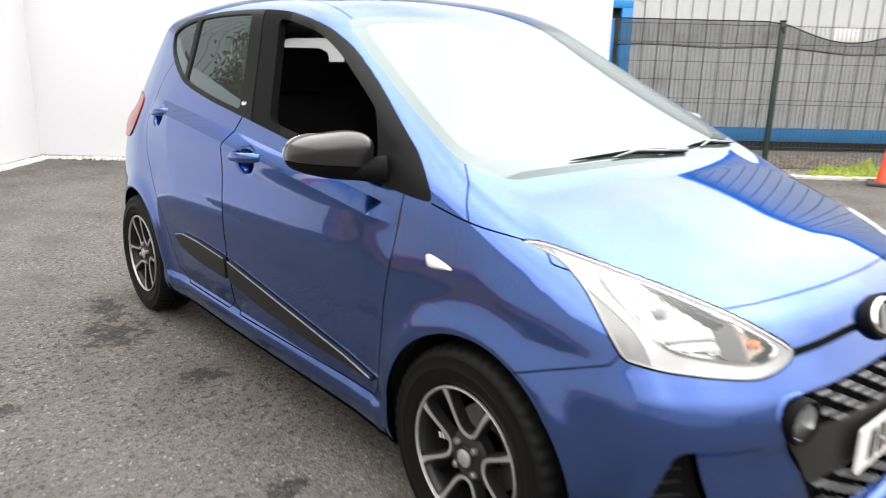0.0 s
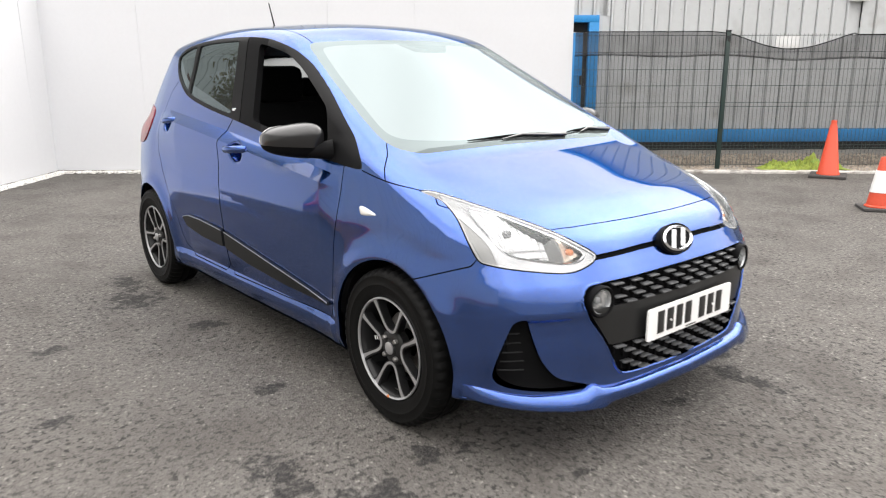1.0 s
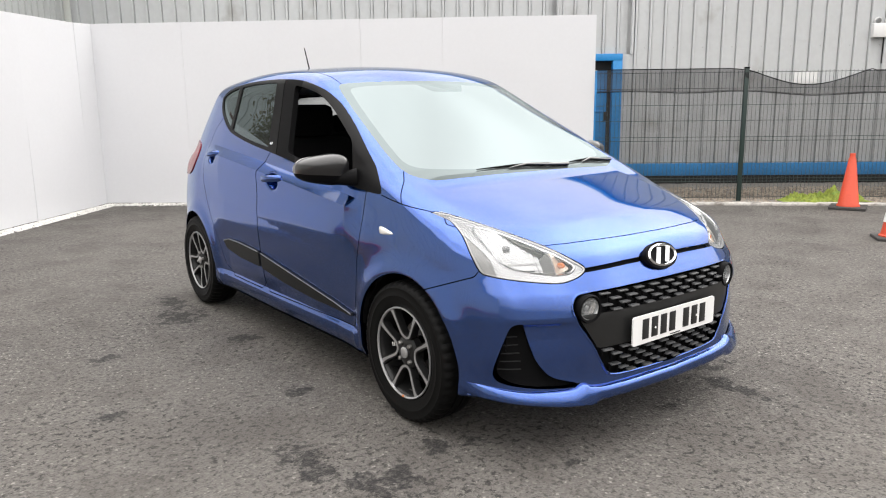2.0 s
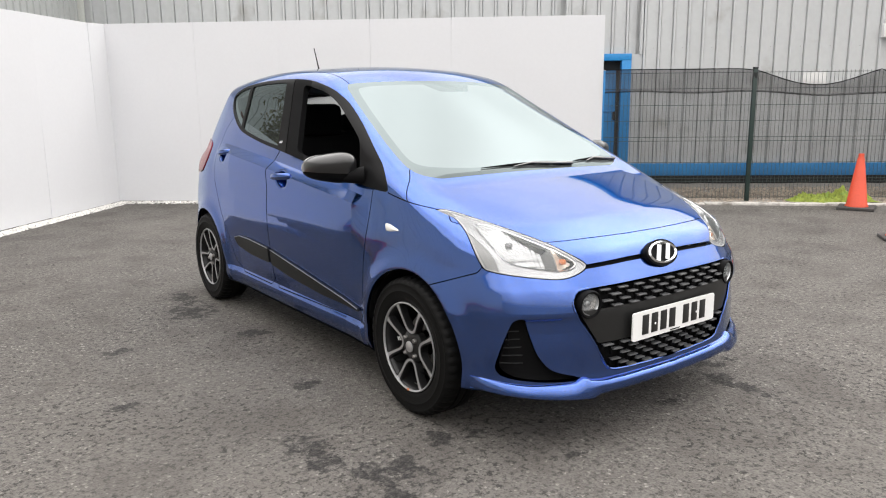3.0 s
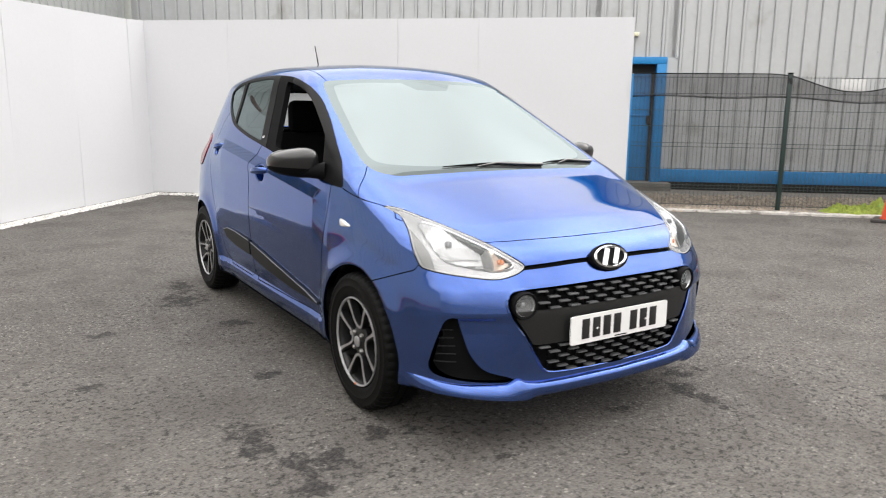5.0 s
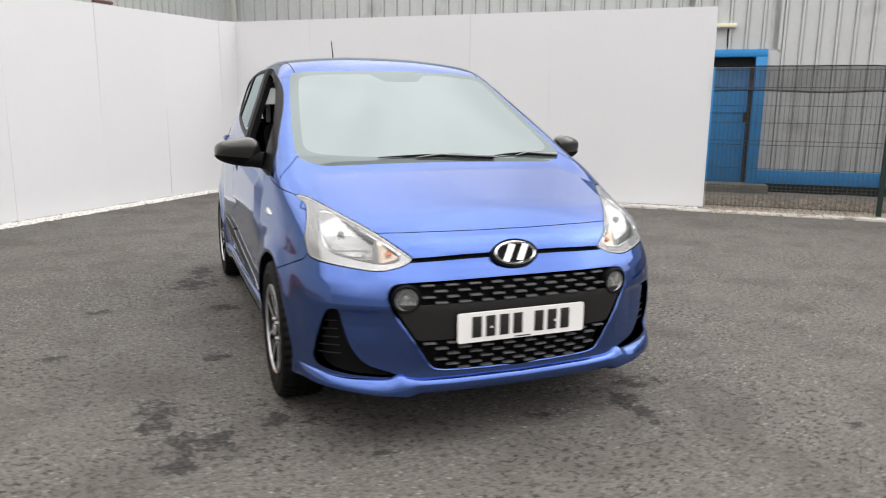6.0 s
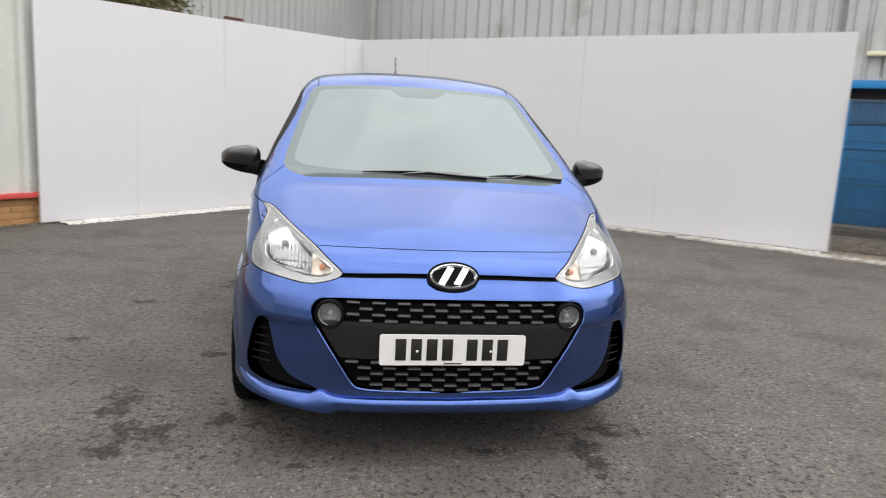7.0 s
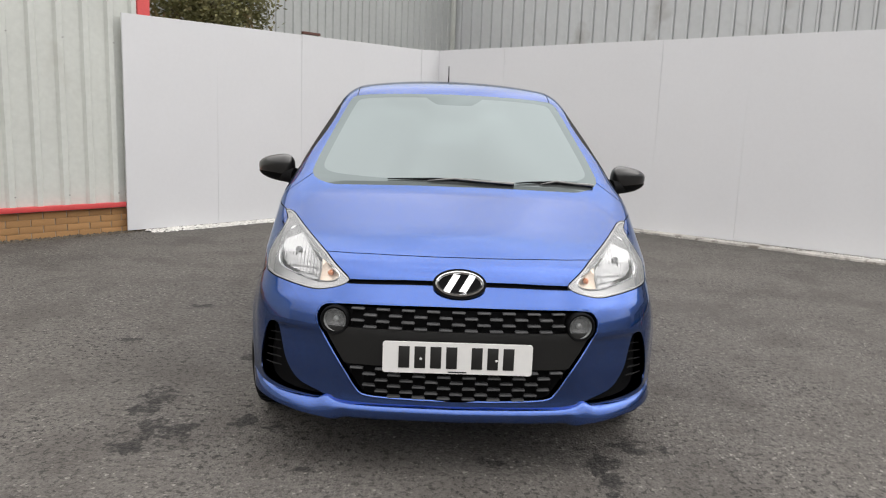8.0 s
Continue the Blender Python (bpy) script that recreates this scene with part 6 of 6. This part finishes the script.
def fence():
    f = thing("mesh_fence", "dark green welded mesh fence with sagging black windbreak net", "fence", yard(0.84, 6.93))
    L, top = 8.4, 1.69
    for x in (1.90, 4.42, 6.94):
        p = part("fence_post", Geo().box(x - 0.028, x + 0.028, -0.02, 0.02, -0.03, 1.72, 0.006), FENCE_GREEN, f, "dark green steel post")
        part("post_cap", Geo().box(x - 0.031, x + 0.031, -0.024, 0.024, 1.715, 1.732, 0.005), SEAL, p)
    x = 0.05
    while x < L:
        part("upright_wire", Geo().tube([(x, 0.012, 0.03), (x, 0.012, top)], 0.0024, 5), FENCE_GREEN, f, smooth=0)
        x += 0.05
    for z in (0.06, 0.27, 0.31, 0.52, 0.80, 0.85, 1.06, 1.26, 1.47, 1.67):
        part("cross_wire", Geo().tube([(0.0, 0.016, z), (L, 0.016, z)], 0.0032, 6), FENCE_GREEN, f)

    def net(lo, hi, y, name, lab, cloth=NET):
        nx, nz = 140, 6
        g = Geo()
        for j in range(nz + 1):
            for i in range(nx + 1):
                x = L * i / nx
                z = lo(x) + (hi(x) - lo(x)) * j / nz
                g.v.append((x, y - 0.008 * math.sin(x * 5 + j) - 0.004 * math.sin(x * 17), z))
        g.f = [(j * (nx + 1) + i, j * (nx + 1) + i + 1, (j + 1) * (nx + 1) + i + 1, (j + 1) * (nx + 1) + i) for j in range(nz) for i in range(nx)]
        part(name, g, cloth, f, lab)
    sag = lambda x: 1.715 if x < 1.7 else (1.715 - 0.02 * (x - 1.7) / 0.2 if x < 1.90 else 1.695 - 0.19 * math.sin(math.pi * min((x - 1.90) / 1.58, 1)) ** 1.2 - (0.02 if x > 3.48 else 0))
    low = lambda x: 1.425 + 0.012 * math.sin(4 * x) - 0.045 * min(max((x - 1.7) / 1.0, 0), 1)
    net(low, sag, -0.012, "upper_net", "doubled black net, sagging between the posts")
    net(lambda x: 0.05, lambda x: low(x) + 0.02, 0.026, "lower_net", "thin black net behind the mesh", NET_THIN)
    hem = Geo().tube([(L * i / 160, -0.014, sag(L * i / 160)) for i in range(161)], 0.006, 6)
    part("net_hem", hem, SEAL, f, "rolled net edge")
    part("net_hem", Geo().tube([(L * i / 160, -0.014, low(L * i / 160)) for i in range(161)], 0.004, 6), SEAL, f)
    s = thing("notice_board", "small blank white notice fixed to the fence", "sign", yard(3.50, 6.955, 1.59))
    part("panel", Geo().box(-0.15, 0.15, -0.004, 0.004, -0.075, 0.085, 0.003), WHITE_PAINT, s)


def wall_lights():
    b = thing("bulkhead_light", "long cream bulkhead light over the blue door", "lamp", yard(1.00, 9.175, 2.405))
    part("housing", Geo().box(-0.16, 0.16, 0.0, 0.035, -0.035, 0.035, 0.006), WHITE_PAINT, b)
    part("diffuser", Geo().box(-0.15, 0.15, -0.07, 0.0, -0.03, 0.03, 0.018), CREAM, b, "cream plastic diffuser")
    part("cable", Geo().tube([(0.05, 0.012, -0.03), (0.05, 0.012, -0.16), (0.06, 0.012, -0.30)], 0.008, 6), SEAL, b)
    e = thing("emergency_light", "white twin-spot emergency light on the cladding", "lamp", yard(5.55, 9.165, 2.37))
    part("box", Geo().box(-0.14, 0.14, -0.075, 0.02, -0.11, 0.10, 0.008), WHITE_PAINT, e)
    for x in (-0.08, 0.08):
        lamp = part("spot_head", Geo().lathe([(0.0, -0.03), (0.035, -0.025), (0.052, 0.02), (0.052, 0.035), (0.0, 0.035)], 20, pose(x, -0.04, 0.145, 105, 0, 0)), WHITE_PAINT, e)
        part("spot_lens", Geo().lathe([(0.0, 0.034), (0.045, 0.034), (0.040, 0.042), (0.0, 0.045)], 20, pose(x, -0.04, 0.145, 105, 0, 0)), LAMP_GREY, lamp)
    part("cable", Geo().tube([(0.06, 0.0, -0.11), (0.06, 0.0, -0.5)], 0.007, 6), SEAL, e)


def cones():
    def base(th, half, h):
        g = Geo().box(-half, half, -half, half, 0.0, h, 0.008)
        part("cone_base", g, CONE_BASE, th, "black rubber cone base")
    c = thing("traffic_cone", "tall plain orange traffic cone on a black base", "traffic cone", pose(6.90, 2.38, 0, 0, 0, 20), group="traffic cones")
    base(c, 0.20, 0.035)
    part("cone_body", Geo().lathe([(0.128, 0.03), (0.128, 0.045), (0.116, 0.06), (0.040, 0.61), (0.031, 0.625), (0.031, 0.668), (0.026, 0.672), (0.020, 0.62), (0.10, 0.05)], 36, close=True), CONE_RED, c, "faded orange cone body")
    c = thing("traffic_cone", "short orange traffic cone with a white reflective sleeve", "traffic cone", pose(5.08, 1.17, 0, 0, 0, 35), group="traffic cones")
    base(c, 0.155, 0.03)
    part("cone_body", Geo().lathe([(0.115, 0.028), (0.115, 0.04), (0.100, 0.05), (0.030, 0.475), (0.025, 0.485), (0.020, 0.48), (0.09, 0.05)], 36, close=True), CONE_RED, c, "orange cone body")
    part("cone_sleeve", Geo().lathe([(0.0845, 0.165), (0.0865, 0.165), (0.0535, 0.365), (0.0515, 0.365)], 36, close=True), CONE_WHITE, c, "white reflective sleeve")


def lime_net():
    """Crumpled net: many folded lobes over two low heaps."""
    rnd = random.Random(3)
    g = Geo()
    nx, ny = 190, 44
    lobes = [(0.03 + 0.94 * rnd.random(), 0.12 + 0.76 * rnd.random(), 0.035 + 0.05 * rnd.random(), rnd.random() * 3.14) for _ in range(85)]
    for j in range(ny + 1):
        for i in range(nx + 1):
            u, v = i / nx, j / ny
            env = min(1, 6 * u, 6 * (1 - u)) * math.sin(math.pi * v) ** 0.5
            heap = 0.025 + 0.035 * math.exp(-((u - 0.14) / 0.09) ** 2) + 0.13 * math.exp(-((u - 0.56) / 0.11) ** 2) + 0.09 * math.exp(-((u - 0.88) / 0.09) ** 2)
            fold = 0.0
            for a, b, r, t in lobes:
                dx, dy = (u - a) * 2.0, (v - b) * 0.5
                p, q = dx * math.cos(t) + dy * math.sin(t), dy * math.cos(t) - dx * math.sin(t)
                fold = max(fold, 0.075 * math.exp(-(p / (1.8 * r)) ** 2 - (q / (0.5 * r)) ** 2))
            z = env * (heap * (0.6 + 0.6 * noise.noise(Vector((u * 8, v * 3, 1.7)))) + fold + 0.045 * noise.noise(Vector((u * 34, v * 11, 4.1))) + 0.02 * noise.noise(Vector((u * 80, v * 27, 6.3))))
            w = 0.34 + 0.18 * noise.noise(Vector((u * 5, 0, 9)))
            g.v.append(((u - 0.36) * 1.12, (v - 0.5) * w + 0.03 * math.sin(9 * u), max(z, 0.0) + 0.022))
    g.f = [(j * (nx + 1) + i, j * (nx + 1) + i + 1, (j + 1) * (nx + 1) + i + 1, (j + 1) * (nx + 1) + i) for j in range(ny) for i in range(nx)]
    ob = new("lime_net", g.mesh("lime_net", 50))
    ob.data.materials.append(HI_VIS)
    ob.matrix_basis = yard(3.64, 6.82, 0.0)
    tagged(ob, "crumpled lime green net bundle lying by the fence", "cloth")


def tree():
    t = thing("tree", "small olive-green tree rising behind the white boards", "tree", yard(-6.62, 3.55))
    part("trunk", Geo().tube([(0, 0, 0), (0.03, 0.02, 0.9), (-0.02, 0.05, 1.7), (0.02, 0.0, 2.5), (0.0, 0.05, 3.3)], [0.08, 0.065, 0.05, 0.035, 0.012], 10), BARK, t)
    rnd = random.Random(12)
    limbs, crown = Geo(), Geo()
    for k in range(26):
        a, z0 = rnd.random() * 6.28, 1.4 + 1.6 * rnd.random()
        L = 0.35 + 0.45 * rnd.random()
        tip = Vector((0.55 * L * math.cos(a), 1.2 * L * math.sin(a), z0 + 0.25 + 0.35 * rnd.random()))
        limbs.tube([(0, 0.03, z0), (tip.x * 0.5, tip.y * 0.5, z0 + 0.12), tip], [0.018, 0.011, 0.004], 6)
        for _ in range(420):
            q = tip + Vector((rnd.gauss(0, 0.13), rnd.gauss(0, 0.17), rnd.gauss(0, 0.15)))
            d = Vector((rnd.gauss(0, 1), rnd.gauss(0, 1), rnd.gauss(-0.2, 0.8))).normalized()
            u = d.orthogonal().normalized()
            ln, wd = 0.045 + 0.03 * rnd.random(), 0.012 + 0.008 * rnd.random()
            crown.add([q, q + d * ln * 0.5 + u * wd, q + d * ln, q + d * ln * 0.5 - u * wd], [(0, 1, 2, 3)])
    part("limbs", limbs, BARK, t)
    me = bpy.data.meshes.new("crown")
    me.from_pydata(crown.v, [], crown.f)
    part("crown", me, LEAF, t, "thin olive and brownish leaves")


def far_walls():
    # plain walls added out of view: they close the yard and block low sky
    for name, at, L in (("unseen_wall_north", yard(-14, -16), 40), ("unseen_wall_east", yard(15.5, -16) @ pose(0, 0, 0, 0, 0, 90), 26)):
        w = thing(name, "plain grey wall added out of view to close the yard", "wall", at, kind="structure")
        part("wall_face", Geo().box(0, L, -0.1, 0.1, 0, 3.0), CLAD_DARK, w)


main_building()
side_building()
boards()
offcut()
ground_edges()
fence()
litter()
wall_lights()
cones()
lime_net()
tree()
far_walls()
near_building()
